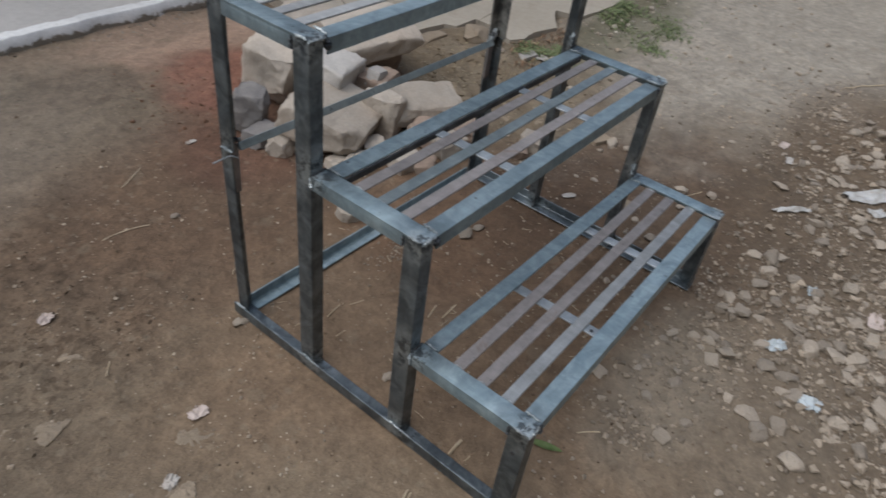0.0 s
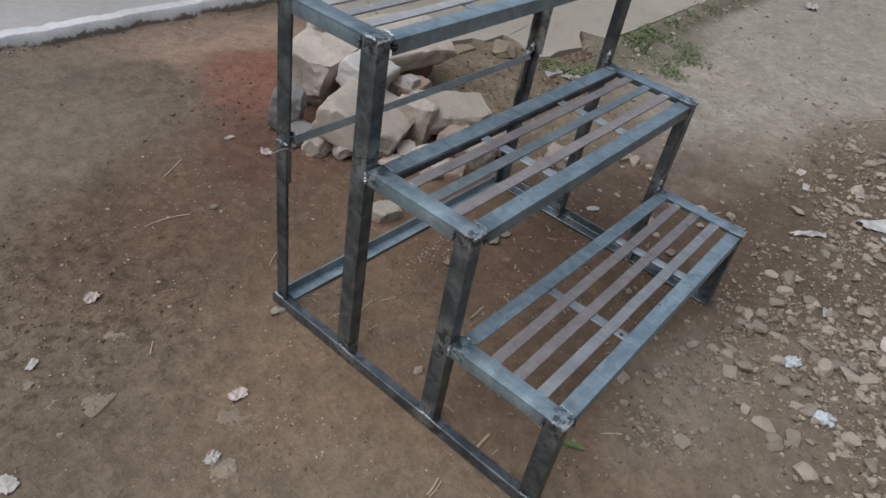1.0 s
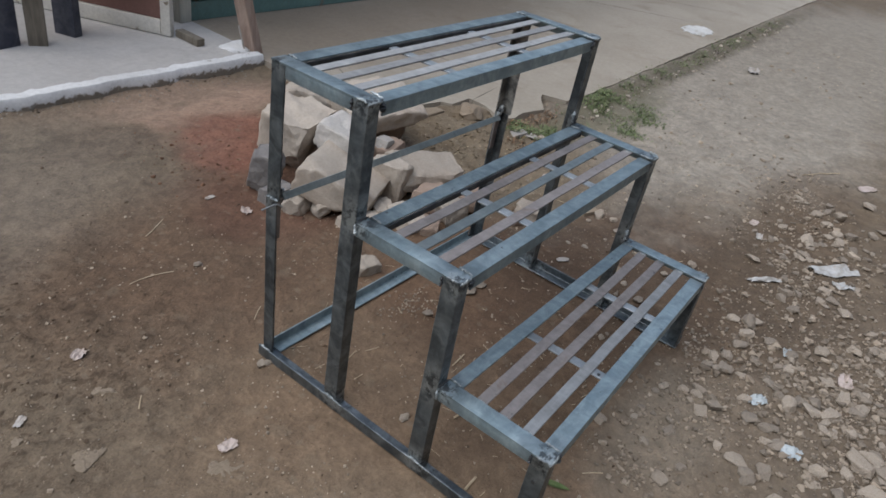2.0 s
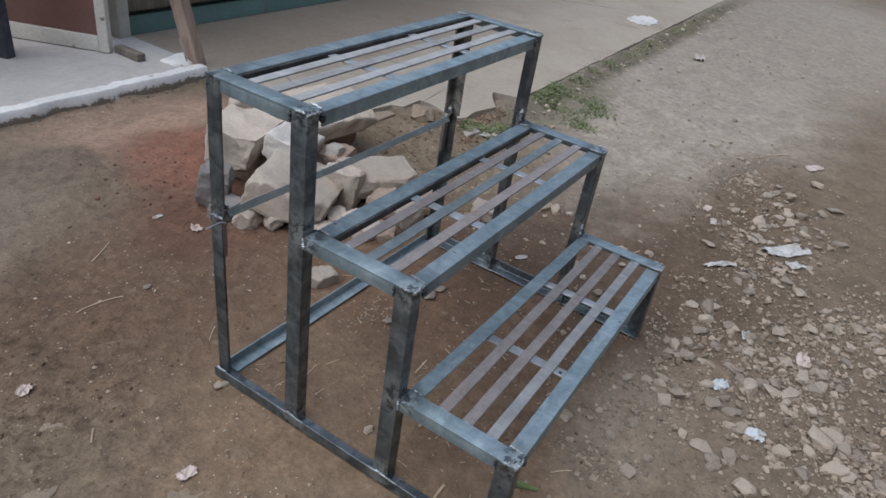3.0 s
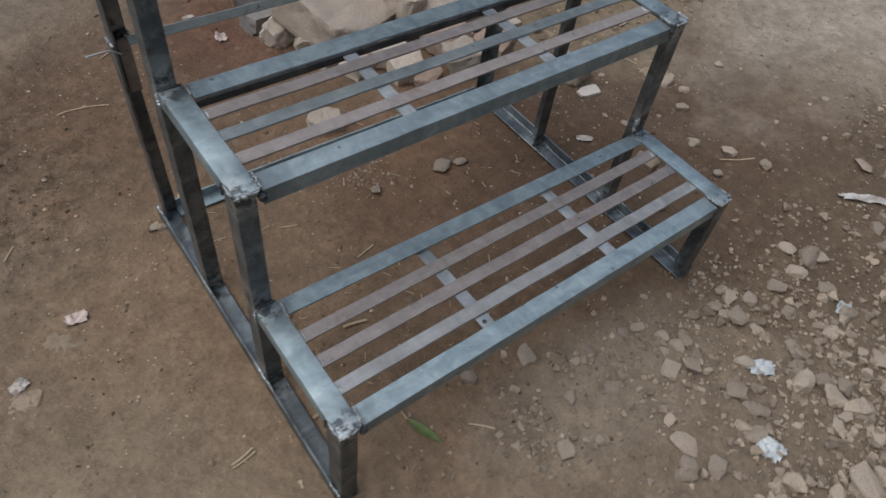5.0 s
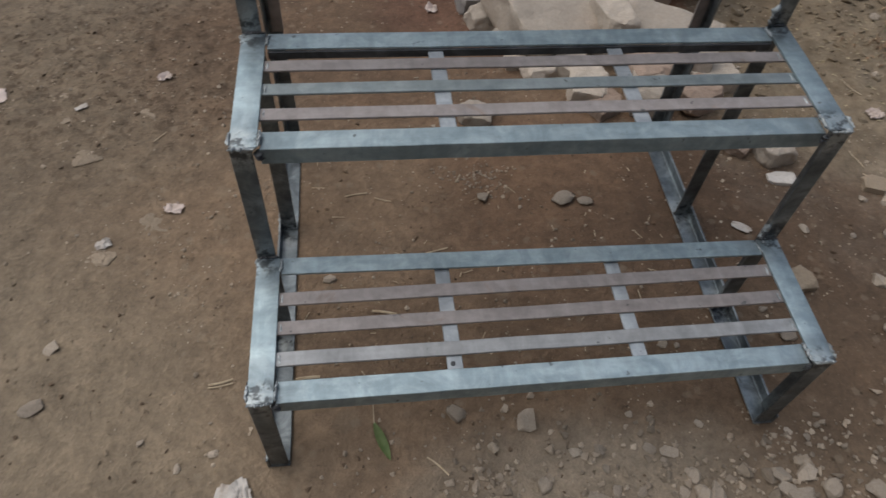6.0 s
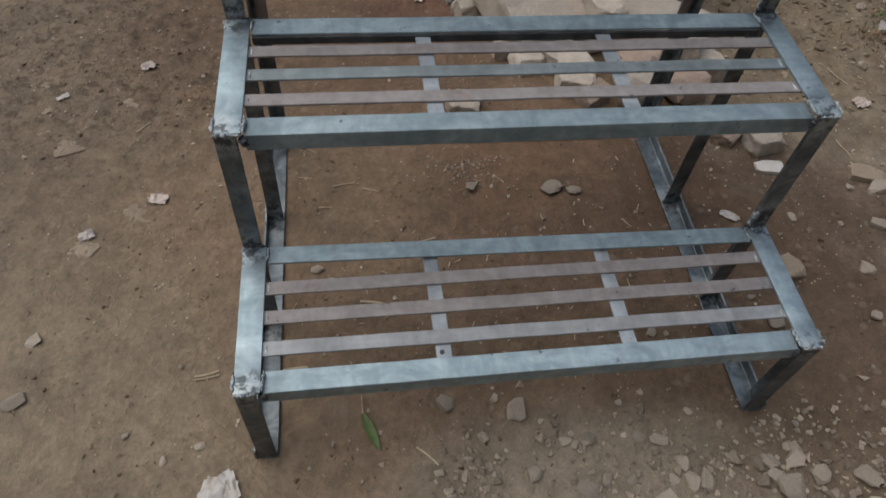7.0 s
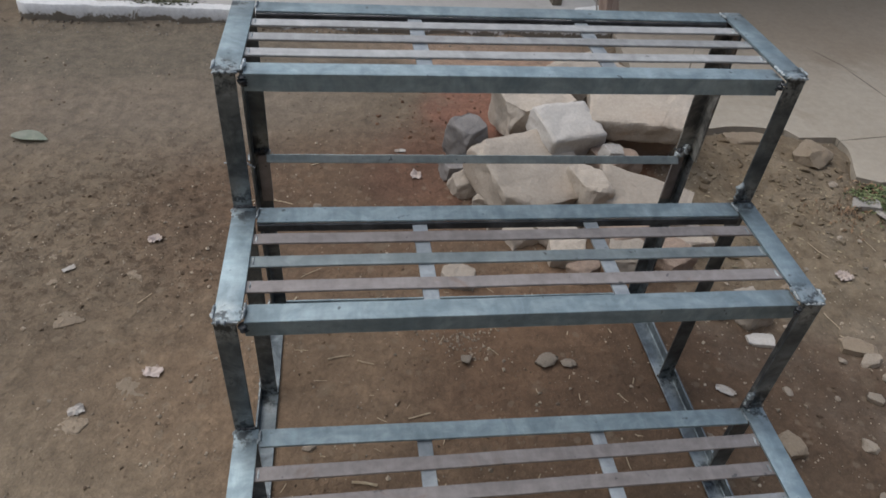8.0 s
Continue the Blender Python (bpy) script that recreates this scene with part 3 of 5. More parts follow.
def plank(name, lo, hi, material, parent=None, label="", m=None, bevel=0.004, cuts=6, warp=0.003):
    bm = bmesh.new()
    box(bm, lo, hi, bevel)
    if m is not None:
        bmesh.ops.transform(bm, matrix=m, verts=bm.verts)
    for v in bm.verts:
        v.co += Vector((noise.noise(v.co * 3), noise.noise(v.co * 3 + Vector((5, 0, 0))), 0)) * warp
    return part(name, bm, material, parent, label, smooth=40)


def build_splash():
    """Whitewash slopped on the apron: a thin ragged skin."""
    bm = bmesh.new()
    rim = []
    for i in range(60):
        a = i / 60 * 2 * math.pi
        r = 0.15 * (1 + 0.45 * noise.noise((math.cos(a) * 2, math.sin(a) * 2, 5)) + 0.2 * noise.noise((math.cos(a) * 7, math.sin(a) * 7, 2)))
        rim.append((5.02 + r * 1.3 * math.cos(a), 1.42 + r * 0.75 * math.sin(a)))
    top = [bm.verts.new((x, y, APRON_Z + 0.004)) for x, y in rim]
    low = [bm.verts.new((x, y, APRON_Z - 0.004)) for x, y in rim]
    bm.faces.new(top)
    for i in range(60):
        bm.faces.new((low[i], low[(i + 1) % 60], top[(i + 1) % 60], top[i]))
    bmesh.ops.recalc_face_normals(bm, faces=bm.faces)
    tagged(part("whitewash_splash", bm, WHITE_SPLASH), "dried white limewash splash on the concrete apron", "paint splash", kind="structure")


build_splash()


def build_shop_front():
    """The wooden front behind the apron: only its foot is ever seen."""
    front = thing("shop_front", "weathered timber shop front above a faded teal sill", "wall", kind="structure")
    plank("teal_sill", (1.36, 2.99, APRON_Z), (9.0, 3.05, 0.135), TEAL, front, "faded teal painted sill")
    plank("ledge", (1.36, 2.965, 0.165), (9.0, 3.04, 0.235), TIMBER, front, "grey weathered ledge")
    plank("backing", (1.36, 3.045, 0.10), (9.0, 3.08, 0.20), TIMBER, front)
    x = 1.37
    rng = random.Random(4)
    while x < 8.9:
        w = rng.uniform(0.16, 0.22)
        plank("board", (x, 3.00, 0.236), (x + w - 0.006, 3.025, 2.5), TIMBER, front)
        x += w
    # Added wall behind the veranda; its white brightens reflections in the top step.
    back = thing("reflector_wall_north", "added wall behind the veranda, whitened to reflect on the steel", "wall", kind="structure")
    bm = bmesh.new()
    box(bm, (-8.0, 4.2, -0.05), (1.3, 4.4, 2.8), 0.01)
    part("plaster", bm, REFLECTOR_WALL, back)
    # Unseen wall, added to keep skylight off the south-facing steel.
    across = thing("sky_blocker_south", "unseen wall added to block low southern sky", "wall", kind="structure")
    bm = bmesh.new()
    box(bm, (-9.0, -3.4, -0.05), (9.0, -3.2, 4.6), 0.01)
    part("plaster", bm, SKY_BLOCKER, across)


build_shop_front()


def build_door():
    """A door leaf that stands open on the veranda."""
    a, b = Vector((1.098, 2.735, VERANDA_Z)), Vector((0.70, 3.49, VERANDA_Z))
    length = (b - a).length
    m = Matrix.Translation(a) @ Matrix.Rotation(math.atan2(b.y - a.y, b.x - a.x), 4, "Z")
    door = thing("door_leaf", "maroon door with chipped dirty-white frame standing open", "door")
    for z0, z1 in ((0.004, 0.075), (0.95, 1.05), (1.92, 2.0)):
        plank("rail", (0.052, -0.018, z0), (length, 0.018, z1), DOOR_WHITE, door, "chipped white rail", m)
    for x0 in (0.0, length + 0.002):
        plank("stile", (x0, -0.019, 0.004), (x0 + 0.05, 0.019, 2.0), DOOR_WHITE, door, "chipped white stile", m)
    for z0, z1 in ((0.077, 0.948), (1.052, 1.918)):
        plank("panel", (0.052, -0.007, z0), (length, 0.007, z1), DOOR_RED, door, "faded maroon panel", m)
    for z in (0.3, 1.6):
        plank("hinge", (length + 0.053, -0.02, z), (length + 0.062, 0.02, z + 0.09), STEEL_OLD, door, "", m, 0.001)


build_door()


def build_posts():
    def post(name, x, y, w, d, h, mat, label, turn=0.0, lean=(0, 0), z=VERANDA_Z):
        bm = bmesh.new()
        n = 12
        c, s = math.cos(turn), math.sin(turn)
        rings = []
        for i in range(n + 1):
            f = i / n
            ring = []
            for px, py in ((-1, -0.86), (-0.86, -1), (0.86, -1), (1, -0.86), (1, 0.86), (0.86, 1), (-0.86, 1), (-1, 0.86)):
                k = 1 + 0.05 * noise.noise((px * 2 + x, py * 2, f * 7))
                qx, qy = px * w / 2 * k, py * d / 2 * k
                ring.append(bm.verts.new((x + c * qx - s * qy + lean[0] * f, y + s * qx + c * qy + lean[1] * f, z + h * f)))
            rings.append(ring)
        for a, b in zip(rings, rings[1:]):
            for i in range(8):
                bm.faces.new((a[i], a[(i + 1) % 8], b[(i + 1) % 8], b[i]))
        bm.faces.new(rings[0][::-1])
        bm.faces.new(rings[-1])
        return tagged(part(name, bm, mat, smooth=35), label, "post")

    post("wooden_pole", 1.345, 2.44, 0.068, 0.066, 2.4, TIMBER_BROWN, "rough brown wooden pole in a whitewashed footing", 0.3, (-0.62, 0.0), 0.045)
    post("door_post", 1.290, 2.94, 0.075, 0.07, 2.4, TIMBER_PALE, "pale greenish timber door post on the veranda", 0.1)
    post("steel_door_edge", 0.70, 2.94, 0.05, 0.11, 2.1, DARK_STEEL, "dark blue steel door edge standing on the veranda", 0.35)
    post("timber_board", 0.525, 2.86, 0.075, 0.05, 2.2, TIMBER, "upright weathered timber board leaning by the doorway", -0.5, (0.05, 0.1))
    post("dark_post", 0.40, 2.89, 0.11, 0.06, 2.2, DARK_STEEL, "dark steel post on the veranda floor", 0.2)
    plank("floor_sill", (-0.022, 0.0, 0.0), (0.022, 0.17, 0.035), TIMBER, None, "", Matrix.Translation((1.135, 2.565, VERANDA_Z + 0.001)))
    tagged(bpy.data.objects["floor_sill"], "short grey timber sill lying on the veranda", "sill")
    bm = bmesh.new()
    for i in range(5):
        r = random.Random(i)
        m = Matrix.Translation((1.295 + r.uniform(-0.04, 0.03), 2.49 + r.uniform(-0.03, 0.03), 0.060)) @ Matrix.Diagonal((0.06, 0.05, 0.010 + 0.003 * i, 1))
        bmesh.ops.create_icosphere(bm, subdivisions=3, radius=1.0, matrix=m)
    for v in bm.verts:
        v.co += v.normal * noise.noise(v.co * 25) * 0.008
    tagged(part("post_footing", bm, WHITE, smooth=60), "lumpy whitewashed cement footing of the pole", "footing", kind="structure")
    bm = bmesh.new()
    box(bm, (-0.003, -0.003, 0), (0.003, 0.003, 0.13), 0.001, Matrix.Translation((1.285, 2.435, 0.065)) @ pose(0, 0, 0, 0, -16, 0))
    tagged(part("stick", bm, PAPER), "thin white stick leaning at the pole's footing", "stick")


build_posts()

# ---------------------------------------------------------------- the plant stand
LEFT, RIGHT = 0.0, 0.918
Y = {LEFT: (0.0, 0.262, 0.519, 0.775), RIGHT: (0.012, 0.259, 0.517, 0.770)}
Z = {LEFT: (0.254, 0.509, 0.755), RIGHT: (0.247, 0.512, 0.760)}
W, T = 0.038, 0.0045


def build_stand():
    stand = thing("plant_stand", "three-step angle-iron plant stand, bare blue-grey steel with fresh welds", "plant stand")
    seed = [0]

    def add(name, bm, mat=STEEL, label="", smooth=30):
        seed[0] += 1
        return part(name, bm, mat, stand, label, smooth)

    def bead(p0, p1, r=0.0045, lumps=7, mat=WELD):
        seed[0] += 1
        part("weld_bead", weld(p0, p1, r * 1.08, seed[0], lumps), mat, stand, "rough shiny weld" if mat is WELD else "black weld slag and burn holes", 50)

    up, fwd = Vector((0, 0, 1)), Vector((0, 1, 0))
    for x in (LEFT, RIGHT):
        inn = Vector((1, 0, 0)) if x == LEFT else Vector((-1, 0, 0))
        y, z = Y[x], Z[x]
        # legs
        for k in range(3):
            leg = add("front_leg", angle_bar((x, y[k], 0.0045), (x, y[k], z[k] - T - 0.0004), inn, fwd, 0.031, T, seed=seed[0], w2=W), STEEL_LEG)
            if x == LEFT and k == 0:
                drilled_leg = leg
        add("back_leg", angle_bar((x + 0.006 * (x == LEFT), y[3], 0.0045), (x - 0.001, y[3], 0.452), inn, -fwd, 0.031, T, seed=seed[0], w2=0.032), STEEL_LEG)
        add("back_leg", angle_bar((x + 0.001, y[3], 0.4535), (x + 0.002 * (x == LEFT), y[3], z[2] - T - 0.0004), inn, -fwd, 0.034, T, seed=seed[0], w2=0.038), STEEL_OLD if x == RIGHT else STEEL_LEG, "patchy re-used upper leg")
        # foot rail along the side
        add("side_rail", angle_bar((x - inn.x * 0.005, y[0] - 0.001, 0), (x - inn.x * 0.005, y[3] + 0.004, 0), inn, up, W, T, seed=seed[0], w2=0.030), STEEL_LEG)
        # end bars of the three steps
        for k in range(3):
            a, b = y[k], y[k + 1] - (0.0008 if k < 2 else 0.0)
            bm = bmesh.new()
            lo, hi = sorted((x, x + inn.x * W))
            box(bm, (lo, a, z[k] - T), (hi, b, z[k]), 0.0009)
            lo, hi = sorted((x + inn.x * 0.0003, x + inn.x * T))
            box(bm, (lo, a + W + 0.003, z[k] - 0.029), (hi, b - (0 if k < 2 else W + 0.003), z[k] - T - 0.0002), 0.0009)
            add("end_bar", bm)
            # corner welds: front edge, side seam, butt to the next leg
            o = x - inn.x * 0.001
            bead((o, a - 0.001, z[k] - 0.003), (x + inn.x * W * 0.9, a - 0.001, z[k] - 0.003), 0.0042, 9)
            bead((o, a + W + 0.001, z[k] - 0.005), (o, a + W + 0.001, z[k] - 0.027), 0.0036, 6, SLAG_AND_SHADE)
            bead((o, a + 0.004, z[k] + 0.0005), (o, a + 0.03, z[k] + 0.0005), 0.0036, 6)
            bead((x + inn.x * (W + 0.002), a + 0.002, z[k]), (x + inn.x * (W + 0.004), a + W - 0.004, z[k] + 0.0005), 0.0036, 8)
            # black bead drawn for the dark hole at the front bar's end
            bead((x + inn.x * (W + 0.001), a + 0.001, z[k] - 0.008), (x + inn.x * (W + 0.003), a + 0.001, z[k] - 0.026), 0.0072, 6, SLAG_AND_SHADE)
            if k < 2:
                bead((x + inn.x * 0.002, b, z[k] + 0.001), (x + inn.x * W * 0.95, b, z[k] + 0.001), 0.0034, 8, SLAG_AND_SHADE)
                bead((o, b - 0.001, z[k] - 0.003), (o, b - 0.003, z[k] - 0.027), 0.0042, 7)
                if x == RIGHT:
                    bead((x - 0.033, b, z[k] + 0.002), (x - 0.032, b, z[k] + 0.040), 0.0075, 7)
                    bead((x - 0.036, b - 0.004, z[k] + 0.004), (x - 0.030, b - 0.003, z[k] + 0.030), 0.006, 6, SLAG_AND_SHADE)
            bead((x + inn.x * (W + 0.002), b - 0.03, z[k] + 0.0005), (x + inn.x * (W + 0.004), b - 0.004, z[k] + 0.0005), 0.0034, 6)
        # leg feet
        for k in range(4):
            s = 1 if k < 3 else -1
            bead((x - inn.x * 0.003, y[k] + s * 0.002, 0.031), (x - inn.x * 0.003, y[k] + s * 0.032, 0.031), 0.0038, 6)
            bead((x + inn.x * 0.006, y[k] + s * 0.003, 0.007), (x + inn.x * 0.034, y[k] + s * 0.003, 0.007), 0.0036, 5, SLAG_AND_SHADE)
        # splice on the back leg
        bm = bmesh.new()
        lo, hi = sorted((x + inn.x * 0.012, x + inn.x * 0.034))
        box(bm, (lo, y[3] - T - 0.0052, 0.335), (hi, y[3] - T - 0.0006, 0.448), 0.001)
        add("splice_plate", bm, STEEL_RUST, "short rusty splice plate")
        bead((x - inn.x * 0.001, y[3] - 0.036, 0.453), (x - inn.x * 0.001, y[3] - 0.002, 0.453), 0.0045, 7)
        bead((x + inn.x * 0.006, y[3] - 0.007, 0.455), (x + inn.x * 0.036, y[3] - 0.007, 0.458), 0.007, 7, SLAG_AND_SHADE if x == LEFT else WELD)
        if x == RIGHT:
            bead((x - 0.030, y[3] - 0.012, 0.446), (x - 0.012, y[3] - 0.012, 0.478), 0.011, 6)
            bead((x - 0.034, y[3] - 0.010, 0.462), (x - 0.006, y[3] - 0.014, 0.470), 0.009, 6, SLAG_AND_SHADE)

    def across(frac, k, dz=0.0, dy=0.0, row=0):
        """A point on step k, a part of the way from the left to the right end."""
        yl = Y[LEFT][k + row] + dy
        yr = Y[RIGHT][k + row] + dy
        return Vector((LEFT + (RIGHT - LEFT) * frac, yl + (yr - yl) * frac, Z[LEFT][k] + (Z[RIGHT][k] - Z[LEFT][k]) * frac + dz))

    inner = (W + 0.0035) / RIGHT
    for k in range(3):
        add("front_bar", angle_bar(across(inner, k, -0.0055, 0.0006), across(1 - inner, k, -0.0055, 0.0006), fwd, -up, 0.0355, T, seed=seed[0]))
        if k == 0:
            add("back_bar", flat_bar(across(inner, k, -0.001, -0.018, 1), across(1 - inner, k, -0.001, -0.018, 1), fwd, 0.033, 0.0045, 0.0006, seed[0]), STEEL, "flat steel back bar")
        else:
            bar = add("back_bar", flat_bar(across(inner, k, -0.001, -0.020, 1), across(1 - inner, k, -0.001, -0.020, 1), fwd, W, 0.0045, 0.0006, seed[0]), STEEL, "angle-iron back bar")
            # lip coloured black: the shade below the bar is put into its material
            part("lip", flat_bar(across(inner, k, -0.0058, -0.0375, 1) - up * 0.0070, across(1 - inner, k, -0.0058, -0.0375, 1) - up * 0.0070, up, 0.0140, 0.0045, 0.0003, seed[0]), SLAG_AND_SHADE, bar, "lip turned down, its shade painted black", 30)
        for i, dy in enumerate((0.0725, 0.1275, 0.181)):
            mat = ((STEEL_MID, STEEL_RUST, STEEL_RUST), (STEEL_RUST, STEEL_BLUE, STEEL_RUST), (STEEL_BARE, STEEL_BARE, STEEL_BARE))[k]
            label = "dull pinkish flat steel slat" if mat[i] is STEEL_RUST else "dull grey flat steel slat" if mat[i] is STEEL_MID else "bare light grey flat steel slat" if mat[i] is STEEL_BARE else "blue-grey flat steel slat"
            tip = (W - 0.004) / RIGHT
            add("slat", flat_bar(across(tip, k, -0.0050, dy), across(1 - tip, k, -0.0050, dy + 0.001 * i), fwd, 0.0245, 0.004, 0.0012, seed[0]), mat[i], label)
            for f in (inner + 0.006, 1 - inner - 0.006):
                p = across(f - 0.004 if f < 0.5 else f + 0.004, k, -0.0055, dy)
                bead(p - fwd * 0.008, p + fwd * 0.008, 0.0024, 4)
        for f in (0.3375, 0.660):
            p0, p1 = across(f, k, -0.0094, 0.030), across(f - 0.004, k, -0.0094, 0.250)
            strap = add("cross_strap", flat_bar(p0, p1, (1, 0, 0), 0.0245, 0.004, 0.0006, seed[0]), STEEL_PALE, "scraped bright flat strap")
            if k == 0 and f < 0.5:
                drilled_strap = strap
    # hole not cut: a black disc paints its dark inside
    p = across(0.334, 0, -0.0088, 0.047)
    bm = bmesh.new()
    bmesh.ops.create_cone(bm, cap_ends=True, segments=14, radius1=0.004, radius2=0.0038, depth=0.0014, matrix=Matrix.Translation(p))
    part("bolt_hole", bm, SLAG_AND_SHADE, drilled_strap, "dark drilled hole", 30)

    # back foot rail and the tie between the back legs
    yl, yr = Y[LEFT][3], Y[RIGHT][3]
    add("back_rail", angle_bar((LEFT + 0.035, yl + 0.0035, 0), (RIGHT - 0.035, yr + 0.0035, 0), -fwd, up, 0.033, T, seed=seed[0], w2=0.028))
    tilt = Vector((0, 0.60, 0.80))
    add("tie_bar", flat_bar((LEFT + 0.030, yl - 0.020, 0.448), (RIGHT - 0.030, yr - 0.020, 0.446), tilt, 0.0170, 0.0045, 0.0008, seed[0]), STEEL_BLUE, "flat tie bar between the back legs")
    bead((LEFT + 0.032, yl - 0.012, 0.436), (LEFT + 0.036, yl - 0.012, 0.462), 0.0045, 6)
    bead((RIGHT - 0.034, yr - 0.012, 0.434), (RIGHT - 0.034, yr - 0.012, 0.460), 0.0048, 6)
    # offcut of welding wire left on the back leg
    bm = bmesh.new()
    rod = [(-0.047, yl - 0.042, 0.452), (-0.014, yl - 0.041, 0.452), (-0.004, yl - 0.040, 0.449), (0.008, yl - 0.041, 0.440)]
    for a, b in zip(rod, rod[1:]):
        d = Vector(b) - Vector(a)
        m = Matrix.Translation((Vector(a) + Vector(b)) / 2) @ d.to_track_quat("Z", "Y").to_matrix().to_4x4()
        bmesh.ops.create_cone(bm, cap_ends=True, segments=8, radius1=0.0017, radius2=0.0017, depth=d.length + 0.002, matrix=m)
    add("wire_stub", bm, STEEL_PALE, "bent bright wire stub")
    # small holes in a front leg
    for x, y, z in ((0.0, 0.02, 0.19),):
        # again a black disc drawn for the hole's dark inside
        bm = bmesh.new()
        bmesh.ops.create_cone(bm, cap_ends=True, segments=14, radius1=0.0042, radius2=0.004, depth=0.001, matrix=Matrix.Translation((x - 0.0003, y, z)) @ pose(0, 0, 0, 0, 90, 0))
        part("bolt_hole", bm, SLAG_AND_SHADE, drilled_leg, "dark drilled hole", 30)


build_stand()

# ---------------------------------------------------------------- rocks


def rock_mesh(name, size, seed, material, planes=11, depth=0.30, cuts=3, rough=0.009, edge=0.03, smooth=48):
    """An angular stone: a block split along random planes, its edges broken, its faces roughened."""
    rng = random.Random(seed)
    bm = bmesh.new()
    bmesh.ops.create_cube(bm, size=2.0)
    for _ in range(planes):
        d = Vector([rng.uniform(-1, 1) for _ in range(3)]).normalized()
        reach = abs(d.x) + abs(d.y) + abs(d.z)
        k = reach * (1 - depth * rng.uniform(0.35, 1.0)) if reach > 1.25 else rng.uniform(0.78, 0.97)
        bmesh.ops.bisect_plane(bm, geom=bm.verts[:] + bm.edges[:] + bm.faces[:], plane_co=d * k, plane_no=d, clear_outer=True)
        corners = [v.co.copy() for v in bm.verts]
        bm.clear()
        for c in corners:
            bm.verts.new(c)
        bmesh.ops.remove_doubles(bm, verts=bm.verts, dist=0.02)
        bmesh.ops.convex_hull(bm, input=bm.verts)
        bmesh.ops.delete(bm, geom=[v for v in bm.verts if not v.link_faces], context="VERTS")
    bmesh.ops.dissolve_limit(bm, angle_limit=radians(8), verts=bm.verts, edges=bm.edges)
    for v in bm.verts:
        v.co = Vector((v.co.x * size[0] / 2, v.co.y * size[1] / 2, v.co.z * size[2] / 2))
    s = min(size)
    if cuts:
        bmesh.ops.bevel(bm, geom=bm.edges[:], offset=s * edge, segments=1 if edge < 0.1 else 2, affect="EDGES", clamp_overlap=True)
        bmesh.ops.remove_doubles(bm, verts=bm.verts, dist=s * 0.012)
    bmesh.ops.triangulate(bm, faces=bm.faces)
    if cuts:
        for _ in range(cuts):
            long = [e for e in bm.edges if e.calc_length() > s * 0.075]
            bmesh.ops.subdivide_edges(bm, edges=long, cuts=1)
            bmesh.ops.triangulate(bm, faces=[f for f in bm.faces if len(f.verts) > 3])
        bm.normal_update()
        off = Vector((seed * 1.7, 0, 0))
        moves = [v.normal * (noise.fractal(v.co * (2.4 / s) + off, 0.8, 2.1, 4) * rough * s / 0.15) for v in bm.verts]
        for v, d in zip(bm.verts, moves):
            v.co += d
    return mesh_from(bm, name, material, smooth)


def rock(x, y, size, rz, tilt, seed, material, label, z=None, planes=11, depth=0.30, name="rock", group="heap of rocks", sink=0.012, cuts=3, rough=0.010, edge=0.055, smooth=55):
    me = rock_mesh(name, size, seed, material, planes, depth, cuts, rough, edge, smooth)
    m = Euler((radians(tilt[0]), radians(tilt[1]), radians(rz))).to_matrix()
    low = min((m @ v.co).z for v in me.vertices)
    base = gz(x, y) - sink if z is None else z
    ob = new(name, me)
    ob.matrix_basis = Matrix.Translation((x, y, base - low)) @ m.to_4x4()
    return tagged(ob, label, "rock", group)


rock(0.715, 1.195, (0.30, 0.255, 0.110), 24, (20, 3), 31, ROCK, "large buff rock with flat top and broken front face", planes=9)
rock(0.775, 1.525, (0.215, 0.19, 0.20), 12, (12, -6), 12, ROCK, "big upright buff rock with earthy foot at the heap's back")
rock(0.842, 1.335, (0.195, 0.15, 0.10), 20, (14, 3), 43, ROCK_PALE, "pale grey-white block lying on the other rocks", 0.092, planes=6, depth=0.2)
rock(1.12, 1.425, (0.24, 0.15, 0.145), -5, (0, 0), 54, ROCK_RED, "reddish-brown earthy rock under a wide slab of stone")
rock(1.105, 1.42, (0.33, 0.25, 0.075), -14, (12, -4), 52, ROCK, "wide pale pinkish rock lying on reddish earth", 0.128, planes=7)
rock(0.985, 1.66, (0.24, 0.20, 0.16), 30, (8, 0), 65, ROCK, "tan rock wedged at the back of the heap")
rock(1.02, 1.09, (0.27, 0.175, 0.095), -24, (12, 6), 76, ROCK, "wedge-shaped buff rock with dark underside")
rock(0.868, 1.125, (0.085, 0.13, 0.14), 14, (4, 0), 87, ROCK, "narrow buff rock wedged between larger ones")
rock(0.95, 0.985, (0.13, 0.10, 0.08), 10, (0, 0), 98, ROCK_RED, "brownish earth-stained stone in the heap")
rock(0.535, 1.235, (0.085, 0.075, 0.075), 20, (0, 0), 19, ROCK, "rounded buff stone at the heap's foot", planes=22, depth=0.45)
rock(0.575, 1.165, (0.055, 0.055, 0.055), 60, (0, 0), 28, ROCK, "small rounded stone at the heap's foot", planes=22, depth=0.45)
rock(0.560, 1.415, (0.11, 0.10, 0.14), 35, (10, 0), 37, ROCK_GREY, "dark grey crumbling concrete lump")
rock(0.52, 1.325, (0.10, 0.08, 0.06), 5, (0, 0), 38, ROCK_GREY, "dark grey concrete fragment")
rock(0.985, 1.265, (0.13, 0.12, 0.125), 15, (0, 0), 45, ROCK_RED, "earth-stained stone wedged between the rocks")
